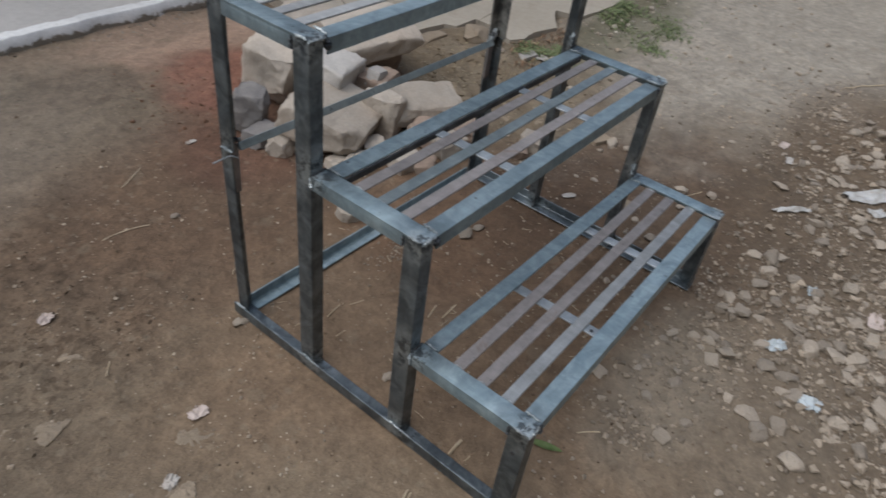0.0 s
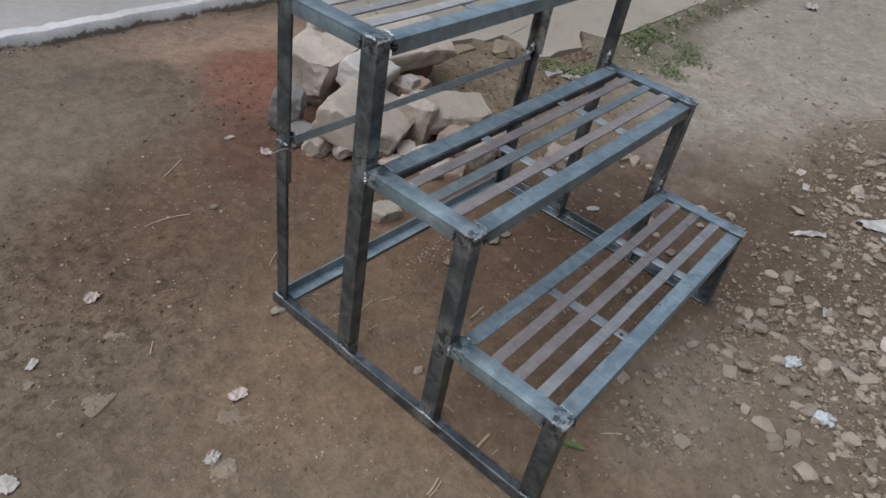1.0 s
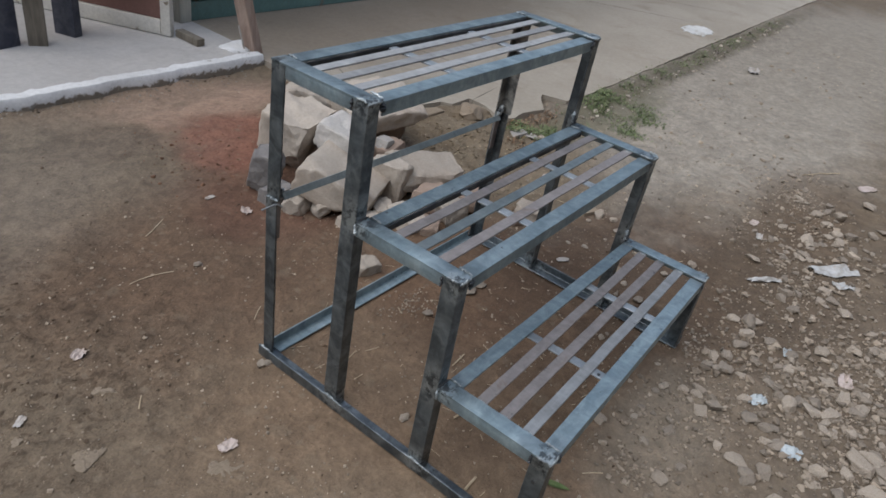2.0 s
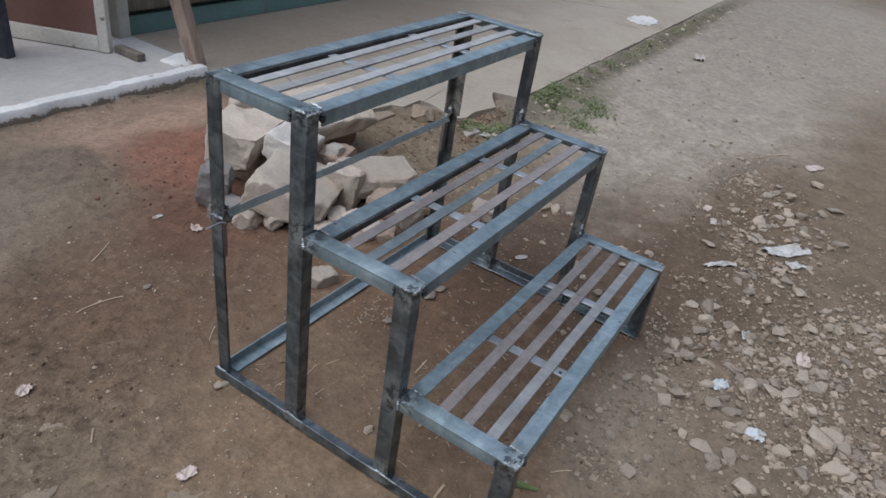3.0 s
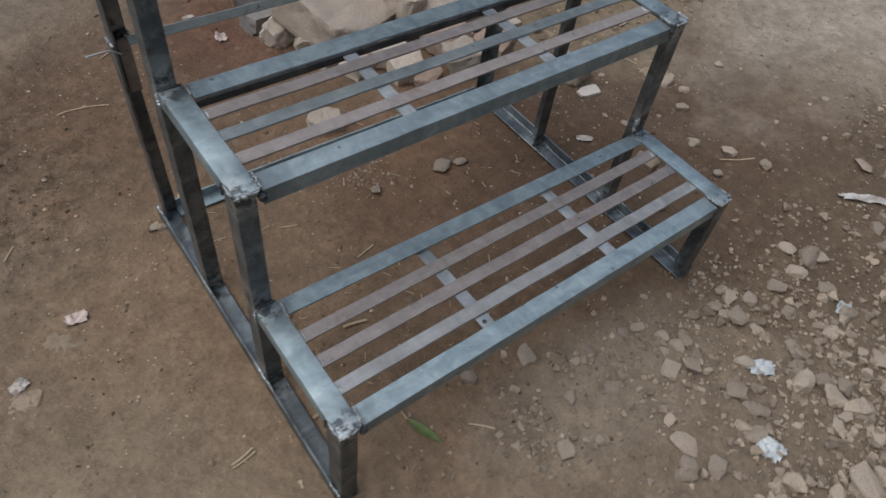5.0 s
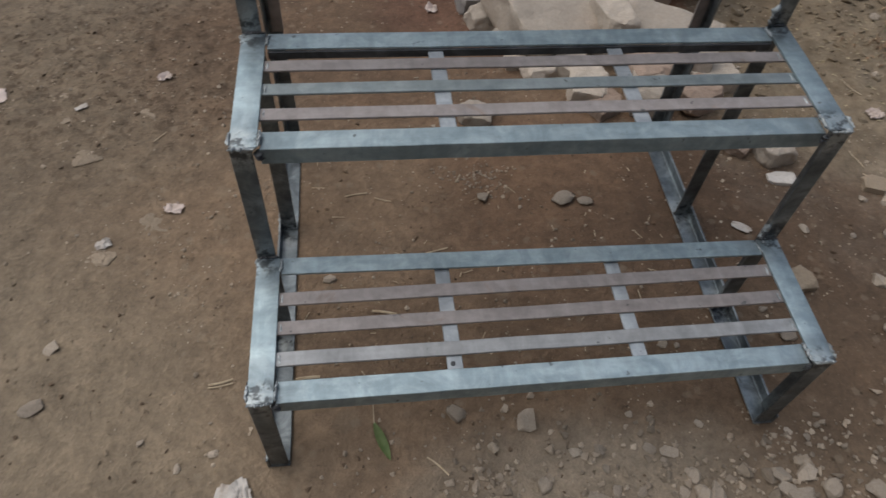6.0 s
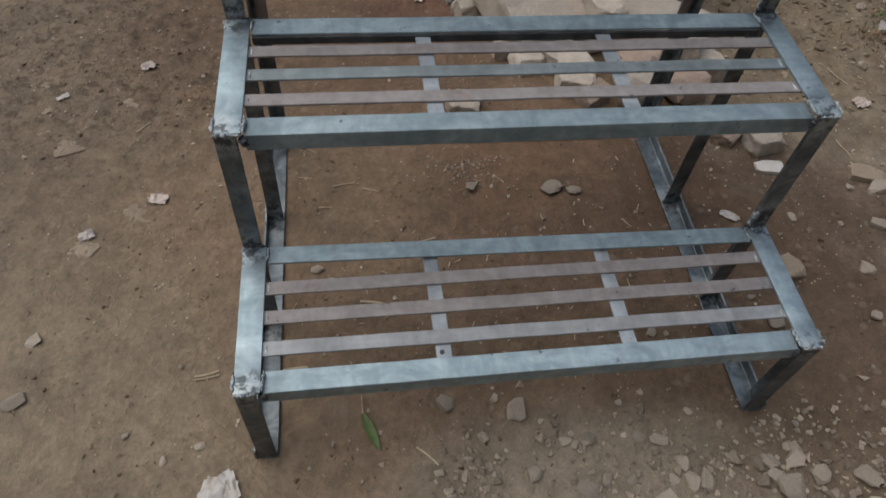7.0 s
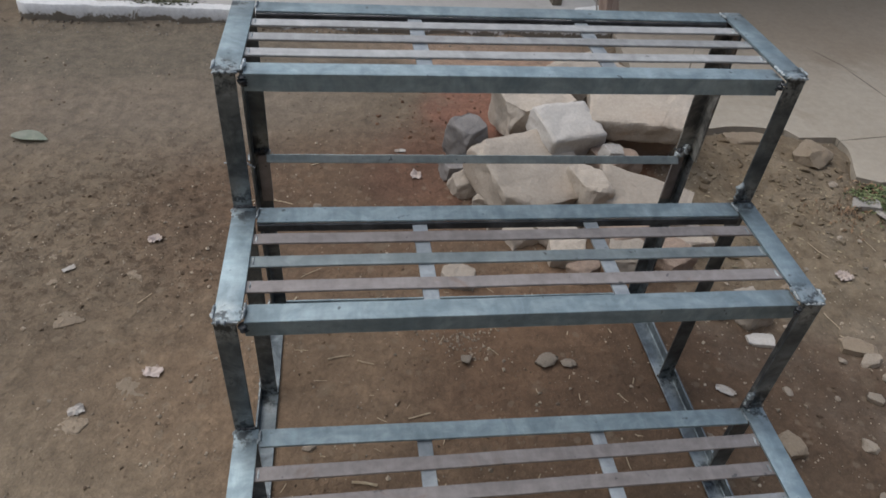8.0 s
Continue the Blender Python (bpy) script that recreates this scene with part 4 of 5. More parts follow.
rock(0.968, 1.245, (0.075, 0.055, 0.06), 15, (0, 8), 46, ROCK_PALE, "small whitish stone lying between the rocks", 0.088)
rock(1.03, 1.27, (0.05, 0.045, 0.045), 15, (0, 0), 47, ROCK_PALE, "small whitish stone between the rocks")
rock(0.465, 0.862, (0.085, 0.065, 0.042), -12, (0, 0), 55, ROCK, "flat tan stone behind the stand")
rock(0.66, 1.02, (0.085, 0.07, 0.05), 20, (0, 0), 56, ROCK, "buff stone in front of the heap")
rock(0.775, 0.955, (0.10, 0.12, 0.06), -10, (4, 0), 57, ROCK, "flat buff stone behind the stand")
rock(0.745, 1.035, (0.10, 0.07, 0.06), 40, (0, 0), 58, ROCK, "buff stone in front of the heap")
rock(0.925, 0.90, (0.12, 0.10, 0.075), 70, (0, 5), 59, ROCK, "buff stone behind the stand's leg")
rock(1.05, 0.90, (0.11, 0.10, 0.07), 25, (0, 0), 60, ROCK_RED, "earth-stained stone behind the stand")
rock(1.13, 0.985, (0.13, 0.10, 0.06), 0, (0, 0), 61, ROCK, "flat buff stone beside the heap")
rock(0.60, 1.07, (0.06, 0.05, 0.04), 0, (0, 0), 62, ROCK, "small buff stone in front of the heap")
rock(0.81, 0.88, (0.09, 0.06, 0.045), 30, (0, 0), 63, ROCK_RED, "reddish stone behind the stand")
rock(1.20, 0.715, (0.085, 0.10, 0.055), 12, (0, 0), 64, ROCK, "squared buff stone beside the stand", group="stones beside the stand")
rock(1.20, 0.625, (0.075, 0.04, 0.02), -8, (0, 0), 66, ROCK_PALE, "flat pale stone beside the stand", group="stones beside the stand")
rock(1.12, 0.73, (0.06, 0.06, 0.035), 40, (0, 0), 67, ROCK_RED, "reddish stone beside the stand", group="stones beside the stand")
rock(1.44, 0.585, (0.09, 0.05, 0.026), -20, (0, 0), 68, DUSTY, "flat brown clod-like stone beside the stand", group="stones beside the stand")
rock(1.115, 0.325, (0.05, 0.06, 0.03), 10, (0, 0), 69, DUSTY, "dull brown stone beside the stand's end", group="stones beside the stand")
rock(1.735, 1.375, (0.125, 0.105, 0.075), 32, (3, -2), 70, DUSTY, "rounded tan lump below the apron's broken edge", planes=18, depth=0.45, group="stones at the apron", sink=0.03)
rock(1.565, 1.505, (0.165, 0.075, 0.045), -2, (0, 0), 71, DUSTY, "broken tan slab piece fallen from the apron", planes=12, depth=0.45, group="stones at the apron", sink=0.036)
for sx, sy, sa, sb, turn, sd in ((-0.461, 0.764, 0.075, 0.055, 20, 301), (-0.336, 0.902, 0.055, 0.03, -25, 302), (-0.374, 0.466, 0.075, 0.06, 10, 303), (-0.535, 0.891, 0.04, 0.03, 0, 304),
                                 (-0.521, 0.81, 0.045, 0.03, 30, 305), (-0.55, 0.985, 0.04, 0.022, -30, 306), (-0.28, 0.558, 0.085, 0.06, -10, 307), (1.566, 1.134, 0.05, 0.04, 0, 308),
                                 (1.29, 0.90, 0.06, 0.05, 20, 309), (1.39, 0.967, 0.05, 0.04, 50, 310), (1.36, 0.804, 0.05, 0.035, 10, 311)):
    rock(sx, sy, (sa, sb, 0.014), turn, (0, 0), sd, DUSTY, "flat dusty stone half buried in the soil", planes=26, depth=0.6, name="stone", group="half-buried stones", sink=0.0125, cuts=2, rough=0.03, edge=0.15, smooth=75)
rock(1.80, 1.145, (0.09, 0.05, 0.02), -10, (0, 0), 73, ROCK_PALE, "flat whitish chip by the apron", group="stones at the apron")

# ---------------------------------------------------------------- loose stones
STONES = [rock_mesh("stone", (0.84, 0.68, 0.40), 200 + i, PEBBLE, 14 + i % 3 * 3, 0.58, 1, 0.016, 0.10, 50) for i in range(14)]
FLATS = [rock_mesh("stone", (0.86, 0.66, 0.24), 240 + i, PEBBLE, 13 + i % 3 * 3, 0.58, 1, 0.010, 0.14, 50) for i in range(10)]


def stone(x, y, size, rng, flat=False, group="stones in the gravel", deep=0.13):
    me = rng.choice(FLATS if flat else STONES)
    m = pose(0, 0, 0, rng.uniform(-12, 12), rng.uniform(-12, 12), rng.uniform(0, 360))
    low = min((m @ v.co).z for v in me.vertices) * size
    ob = new("stone", me)
    ob.matrix_basis = Matrix.Translation((x, y, gz(x, y) - low - size * (0.6 * deep if flat else deep))) @ m @ Matrix.Diagonal((size, size, size, 1))
    return tagged(ob, "flat beige stone lying on the soil" if flat else "beige-grey angular stone lying on the soil", "stone", group)


def gravel_density(x, y):
    """How thickly stones lie: the gravel strip in front of and beside the stand."""
    d = 1.05 * hump(x, y, 1.05, -0.66, 0.72, 0.46) + 0.40 * hump(x, y, 0.62, -0.07, 0.40, 0.14)
    d = d + 0.45 * hump(x, y, 1.95, -0.18, 0.36, 0.17) + 0.28 * hump(x, y, 2.35, 0.02, 0.45, 0.20) + 0.13 * hump(x, y, 1.35, -0.28, 0.55, 0.30)
    d = d * np.clip((x - 0.02) / 0.25, 0, 1) * np.clip((0.35 * x - y - 0.12) / 0.35, 0.3, 1)
    return np.clip(d * (0.8 + 0.7 * value_noise(x * 5, y * 5, 23)), 0, 1)


def scatter_stones():
    rng = random.Random(77)
    # stones that can be told apart, each in its place
    for x, y, s, flat in ((0.39, -0.143, 0.045, 0), (0.927, -0.132, 0.07, 1), (0.95, -0.085, 0.045, 0), (1.243, -0.334, 0.06, 0),
                          (1.248, -0.125, 0.055, 1), (1.19, -0.07, 0.05, 0), (-0.43, 0.14, 0.05, 1), (-0.42, 0.255, 0.035, 1), (0.101, 1.17, 0.03, 0),
                          (0.099, 0.388, 0.03, 0)):
        stone(x, y, s, rng, bool(flat))
    # under and beside the stand
    for x, y, s, flat in ((0.451, 0.60, 0.045, 1), (0.64, 0.585, 0.06, 1), (0.69, 0.575, 0.04, 1), (0.985, -0.119, 0.045, 0), (0.906, -0.115, 0.052, 1), (0.90, -0.085, 0.04, 0),
                          (0.456, 0.048, 0.055, 1), (1.032, 0.193, 0.04, 0), (0.333, 0.072, 0.05, 1),
                          (-0.10, 0.03, 0.022, 1), (-0.16, 0.01, 0.02, 1), (-0.23, 0.06, 0.018, 1), (-0.03, 0.745, 0.032, 1), (-0.015, 0.735, 0.025, 0),
                          (0.56, -0.30, 0.05, 0), (0.61, -0.33, 0.06, 0), (0.52, -0.38, 0.065, 0), (1.39, 0.43, 0.055, 1), (1.44, 0.54, 0.06, 0), (1.30, 0.31, 0.045, 0)):
        stone(x, y, s, rng, bool(flat))
    # squarish pale stones bedded in stone dust at the stand's foot
    for x, y, s, flat in ((0.54, -0.015, 0.027, 1), (0.583, -0.013, 0.028, 0), (0.676, -0.019, 0.028, 1), (0.71, -0.027, 0.04, 1), (0.697, -0.044, 0.018, 0), (0.472, -0.068, 0.036, 0),
                          (0.562, -0.103, 0.045, 1), (0.598, -0.091, 0.026, 0), (0.644, -0.094, 0.024, 1), (0.741, -0.071, 0.036, 0), (0.748, -0.107, 0.038, 0), (0.776, -0.11, 0.042, 0),
                          (0.718, -0.101, 0.03, 1), (0.69, -0.139, 0.05, 1), (0.735, -0.155, 0.065, 1), (0.767, -0.147, 0.028, 0), (0.838, -0.079, 0.02, 0), (0.782, 0.02, 0.02, 1),
                          (0.764, 0.192, 0.026, 0), (0.792, 0.187, 0.016, 0), (0.656, 0.049, 0.019, 1), (0.948, -0.006, 0.02, 1), (0.98, -0.02, 0.02, 1), (0.588, -0.047, 0.022, 1)):
        stone(x, y, s, rng, bool(flat))
    # larger half-sunk stones of the strip, nearest first
    for x, y, s, flat in ((1.222, -0.114, 0.079, 0), (1.152, -0.127, 0.058, 1), (0.948, -0.416, 0.065, 0), (0.459, -0.171, 0.035, 0), (0.968, -0.371, 0.047, 0), (0.943, -0.339, 0.050, 0),
                          (0.865, -0.539, 0.067, 0), (0.826, -0.567, 0.062, 0), (0.589, -0.263, 0.062, 1), (0.966, -0.251, 0.047, 1), (1.068, -0.251, 0.037, 0),
                          (1.105, -0.382, 0.057, 1), (0.608, -0.215, 0.038, 0), (0.925, -0.475, 0.046, 0), (0.762, -0.289, 0.040, 0), (0.728, -0.334, 0.059, 1),
                          (0.701, -0.432, 0.049, 0), (0.543, -0.306, 0.043, 0), (1.052, -0.485, 0.056, 1), (1.236, -0.537, 0.052, 1), (1.179, -0.197, 0.051, 0)):
        stone(x, y, s, rng, bool(flat))
    for x, y, s, flat in ((1.639, -0.006, 0.069, 1), (1.512, -0.159, 0.061, 0), (1.592, -0.304, 0.054, 0), (2.304, -0.10, 0.056, 0), (2.353, -0.185, 0.079, 0), (2.232, -0.146, 0.044, 0),
                          (2.205, -0.255, 0.065, 0), (2.002, -0.124, 0.077, 1), (1.863, -0.143, 0.054, 1), (2.396, -0.375, 0.086, 1), (2.62, -0.273, 0.091, 1), (2.023, -0.296, 0.057, 0),
                          (2.062, -0.428, 0.073, 1), (1.648, -0.27, 0.060, 0), (1.43, -0.209, 0.064, 1), (1.551, -0.354, 0.067, 1)):
        stone(x, y, s, rng, bool(flat))
    made = 0
    while made < 150:
        x, y = rng.uniform(0.1, 2.75), rng.uniform(-0.68, 0.25)
        if rng.random() < float(gravel_density(x, y)) and not (0.40 < x < 1.02 and y > -0.17):
            stone(x, y, min(0.085, max(0.018, rng.lognormvariate(math.log(0.031), 0.45))), rng, rng.random() < 0.45)
            made += 1
    # tumbled stones on damp soil
    for _ in range(40):
        x, y = rng.gauss(1.98, 0.22), rng.gauss(-0.17, 0.10)
        stone(x, y, rng.uniform(0.026, 0.06), rng, rng.random() < 0.3, deep=0.10)
    made = 0
    while made < 40:
        x, y = rng.uniform(0.95, 1.9), rng.uniform(0.1, 1.25)
        stone(x, y, max(0.016, rng.lognormvariate(math.log(0.026), 0.4)), rng, rng.random() < 0.3, group="stones beside the stand")
        made += 1


scatter_stones()


def stuff_stones(name, label, count, area, sizes, seed, density=None, material=GRAVEL, lift=0.16):
    """Many small stones as one mesh."""
    rng = random.Random(seed)
    shapes = []
    for i in range(10):
        bm = bmesh.new()
        for _ in range(11):
            v = Vector([rng.uniform(-1, 1) for _ in range(3)]).normalized()
            bm.verts.new((v.x * 0.5, v.y * 0.42, v.z * 0.30))
        hull = bmesh.ops.convex_hull(bm, input=bm.verts)
        bm.verts.ensure_lookup_table()
        bm.verts.index_update()
        shapes.append((np.array([v.co[:] for v in bm.verts]), np.array([[v.index for v in f.verts] for f in bm.faces])))
        bm.free()
    nr = np.random.RandomState(seed)
    x = nr.uniform(area[0], area[1], count * 8)
    y = nr.uniform(area[2], area[3], count * 8)
    if density is not None:
        keep = nr.uniform(0, 1, len(x)) < density(x, y)
        x, y = x[keep], y[keep]
    x, y = x[:count], y[:count]
    z = ground_z(x, y)
    s = np.clip(np.exp(nr.normal(math.log(sizes[0]), sizes[1], len(x))), sizes[2], sizes[3])
    a = nr.uniform(0, 6.283, len(x))
    pick = nr.randint(0, 10, len(x))
    verts, faces, base = [], [], 0
    for i in range(len(x)):
        co, fc = shapes[pick[i]]
        c, d = math.cos(a[i]) * s[i], math.sin(a[i]) * s[i]
        verts.append(np.stack([x[i] + co[:, 0] * c - co[:, 1] * d, y[i] + co[:, 0] * d + co[:, 1] * c, z[i] + (co[:, 2] + lift) * s[i]], 1))
        faces.append(fc + base)
        base += len(co)
    me = bpy.data.meshes.new(name)
    me.from_pydata(np.concatenate(verts).tolist(), [], np.concatenate(faces).tolist())
    me.materials.append(material)
    tagged(new(name, me), label, "gravel", kind="stuff")


stuff_stones("gravel", "beige and grey gravel strewn over the soil", 8200, (0.0, 2.9, -1.35, 0.4), (0.0100, 0.58, 0.004, 0.035), 5, gravel_density)
stuff_stones("chips", "angular pale stone chips strewn in front of the stand", 900, (0.05, 1.35, -0.32, 0.16), (0.0105, 0.45, 0.004, 0.022), 9,
             lambda x, y: np.clip(0.9 * hump(x, y, 0.50, -0.07, 0.32, 0.12) + 0.5 * hump(x, y, 0.95, -0.10, 0.35, 0.14), 0, 1) * np.clip(0.5 + 1.2 * value_noise(x * 11, y * 11, 51), 0.08, 1), GRAVEL, 0.12)
stuff_stones("pale_grit", "patch of fine pale stone grit on the soil under the stand", 150, (0.30, 0.60, 0.55, 0.76), (0.006, 0.45, 0.003, 0.013), 29,
             lambda x, y: hump(x, y, 0.45, 0.66, 0.08, 0.045), GRAVEL, 0.05)
stuff_stones("dust_chips", "pale chips and dark crumbs lying in the dry dust", 300, (1.7, 6.0, -0.4, 1.1), (0.014, 0.5, 0.006, 0.045), 27,
             lambda x, y: np.clip(0.35 + 0.8 * value_noise(x * 3, y * 3, 67), 0.06, 1), GRIT, 0.06)
stuff_stones("edge_rubble", "small stones and litter crumbs along the apron's grassy edge", 260, (2.3, 6.5, 0.9, 1.19), (0.016, 0.5, 0.006, 0.05), 28,
             lambda x, y: np.exp(-((y - 1.08) / 0.07) ** 2), PEBBLE_LOOSE, 0.08)
stuff_stones("clods", "small clods of trodden brown soil", 1500, (-1.2, 2.1, -0.7, 2.3), (0.0055, 0.5, 0.003, 0.018), 15, lambda x, y: np.clip(0.4 + 0.9 * value_noise(x * 4, y * 4, 31), 0.03, 1) * np.clip(2.4 - y, 0.25, 1), SOIL, 0.03)
stuff_stones("rubble", "crumbly yellowish earth and rubble below the apron's broken edge", 480, (1.1, 2.0, 0.75, 1.5), (0.011, 0.6, 0.005, 0.045), 16,
             lambda x, y: np.clip(1.3 * hump(x, y, 1.52, 1.16, 0.5, 0.42), 0, 1), SOIL, 0.05)
stuff_stones("grit", "fine pale grit strewn over the soil", 7500, (-1.2, 2.6, -0.7, 2.35), (0.0042, 0.50, 0.0018, 0.014), 6, lambda x, y: np.clip(0.30 + 0.9 * value_noise(x * 6, y * 6, 41) + 0.6 * value_noise(x * 17, y * 17, 43), 0.05, 1) * np.clip(1.9 - y, 0.12, 1), GRIT, 0.1)
stuff_stones("crumbs", "dark crumbs of soil strewn on the yard", 2100, (-1.1, 1.5, -0.5, 2.2), (0.0055, 0.45, 0.0025, 0.016), 7,
             lambda x, y: np.clip(0.07 + 0.10 * value_noise(x * 5, y * 5, 71) + 0.9 * hump(x, y, -0.36, 1.13, 0.36, 0.30), 0, 1), stone_material("soil_crumbs", (0.092, 0.064, 0.042), (0.135, 0.096, 0.065), (0.075, 0.05, 0.033), 40, True), 0.05)
stuff_stones("red_crumbs", "dark crumbs on the red clay beside the rocks", 150, (0.1, 0.9, 1.3, 2.1), (0.008, 0.45, 0.004, 0.022), 21,
             lambda x, y: hump(x, y, 0.5, 1.68, 0.22, 0.22), stone_material("clay_crumbs", (0.13, 0.068, 0.042), (0.20, 0.115, 0.072), (0.10, 0.05, 0.03), 40, True), 0.06)
stuff_stones("paint_flecks", "white limewash flecks splashed on the soil below the veranda edge", 330, (-1.1, 1.2, 2.10, 2.42), (0.007, 0.45, 0.003, 0.016), 22,
             lambda x, y: np.clip((y - kerb_y(x) + 0.16) / 0.16, 0, 1) ** 2 * (y < kerb_y(x) - 0.005), WHITE, 0.02)
stuff_stones("kerb_rubble", "dark crumbs and chips along the foot of the veranda edge", 170, (-1.2, 1.3, 2.24, 2.43), (0.009, 0.45, 0.004, 0.022), 14,
             lambda x, y: np.clip((y - kerb_y(x) + 0.08) / 0.08, 0, 1) ** 2 * (y < kerb_y(x)), stone_material("kerb_chips", (0.15, 0.115, 0.085), (0.22, 0.175, 0.135), (0.10, 0.075, 0.055), 40, True))

# ---------------------------------------------------------------- litter, leaves, straw


def scrap(name, x, y, w, h, rz, seed, material, label, crumple=0.25, category="litter", cut=0.25, fold=0.0):
    """A crumpled thin sheet with a torn outline, lying on the soil."""
    rng = random.Random(seed)
    bm = bmesh.new()
    n = 14
    off = Vector((seed * 2.3, 0, 0))
    grid = {}
    for i in range(n + 1):
        for j in range(n + 1):
            u, v = i / n * 2 - 1, j / n * 2 - 1
            r = math.hypot(u, v)
            a = math.atan2(v, u)
            lim = 1.0 - cut * (0.5 + 0.5 * noise.noise((math.cos(a) * 1.6 + seed, math.sin(a) * 1.6, 0)))
            if max(abs(u), abs(v)) * 0.6 + r * 0.4 > lim * 1.12:
                continue
            p = Vector((u, v, 0))
            z = abs(noise.noise(p * 1.7 + off)) + 0.45 * abs(noise.noise(p * 4.5 + off))
            q = Vector((u * w / 2 * (1 - fold * abs(v) * 0.4), v * h / 2, z * crumple * min(w, h)))
            grid[i, j] = q
    m = pose(0, 0, 0, 0, 0, rz)
    made = {}
    for key, q in grid.items():
        q = m @ q
        made[key] = bm.verts.new((x + q.x, y + q.y, gz(x + q.x, y + q.y) + 0.0025 + q.z))
    for i in range(n):
        for j in range(n):
            ks = [(i, j), (i + 1, j), (i + 1, j + 1), (i, j + 1)]
            if all(k in made for k in ks):
                bm.faces.new([made[k] for k in ks])
    loose = [v for v in bm.verts if not v.link_faces]
    bmesh.ops.delete(bm, geom=loose, context="VERTS")
    bmesh.ops.solidify(bm, geom=bm.faces[:], thickness=0.0007)
    return tagged(part(name, bm, material, None, "", 60), label, category)


scrap("paper_scrap", -0.238, 0.597, 0.046, 0.032, -8, 1, PAPER_PINK, "crumpled pinkish-white paper scrap on the soil", 0.35)
scrap("paper_scrap", -0.369, 0.499, 0.037, 0.026, 25, 2, PAPER, "small crumpled white paper scrap on the soil", 0.35)
scrap("paper_scrap", -0.317, 1.038, 0.036, 0.030, 30, 3, PAPER_PINK, "pinkish paper scrap on dark crumbs", 0.35)
scrap("paper_scrap", -0.655, 0.689, 0.032, 0.04, 15, 4, PAPER, "folded white paper scrap on the soil", 0.2, cut=0.1)
scrap("paper_scrap", -0.716, 0.985, 0.05, 0.05, 10, 5, PAPER_PINK, "pale card scrap with a hole", 0.12, cut=0.1)
scrap("paper_scrap", 0.395, 1.32, 0.036, 0.032, 10, 6, PAPER_PINK, "pinkish-white torn paper on red earth", 0.5)
scrap("wrapper", 1.155, -0.256, 0.05, 0.034, 20, 7, FOIL, "crumpled pale bluish wrapper in the gravel", 0.4, "wrapper")
scrap("wrapper", 0.862, -0.243, 0.058, 0.042, -40, 8, FOIL, "crumpled bluish-white wrapper in the gravel", 0.45, "wrapper")
scrap("wrapper", 0.72, -0.366, 0.05, 0.056, 10, 9, FOIL, "crumpled bluish-white wrapper in the gravel", 0.4, "wrapper")
scrap("plastic_bag", 1.815, -0.255, 0.24, 0.075, -44, 10, PLASTIC, "torn milky plastic bag flattened in the gravel", 0.30, "bag", 0.32)
scrap("plastic_bag", 1.735, -0.315, 0.10, 0.050, -50, 11, PLASTIC, "piece of milky plastic film in the gravel", 0.35, "bag", 0.35)
scrap("plastic_bag", 1.525, -0.080, 0.15, 0.032, -46, 24, PLASTIC, "twisted strip of milky plastic film on brown soil", 0.5, "bag", 0.40)
scrap("paper_scrap", 2.895, -0.22, 0.13, 0.06, -30, 25, PAPER_PINK, "pale card scrap in the dust", 0.2)
scrap("paper_scrap", 1.153, -0.423, 0.07, 0.045, 10, 26, PAPER_PINK, "pinkish torn paper among the gravel", 0.35)
scrap("paper_scrap", -0.075, -0.065, 0.045, 0.075, -10, 12, PAPER, "crumpled white paper strip beside the stand's foot", 0.3, cut=0.15)
scrap("paper_scrap", -0.045, -0.045, 0.03, 0.055, 20, 13, PAPER, "crumpled white paper strip beside the stand's foot", 0.35, cut=0.15)
scrap("paper_scrap", 1.034, 0.476, 0.05, 0.022, -40, 14, PAPER, "thin folded white paper scrap", 0.35)
scrap("paper_scrap", 1.55, 0.838, 0.05, 0.04, 10, 15, PAPER_PINK, "small pinkish-white paper by the apron", 0.4)
scrap("paper_scrap", 1.85, 1.09, 0.09, 0.05, -15, 16, PAPER, "flattened white paper by the weeds", 0.25)
scrap("paper_scrap", 1.87, 0.03, 0.055, 0.03, 10, 17, PAPER, "white paper scrap in the dust", 0.3)
scrap("paper_scrap", 1.96, 0.08, 0.06, 0.035, -10, 18, PAPER_PINK, "pinkish-white paper scrap in the dust", 0.3)
scrap("paper_scrap", 4.42, 0.78, 0.16, 0.09, 10, 19, PAPER, "white paper scrap on the dusty road", 0.3)
scrap("paper_scrap", 0.355, 1.455, 0.04, 0.02, 0, 20, PAPER, "tiny white paper scrap on red earth", 0.3)
scrap("paper_scrap", -0.50, 0.93, 0.035, 0.02, 40, 21, PAPER, "tiny white paper scrap on the soil", 0.3)


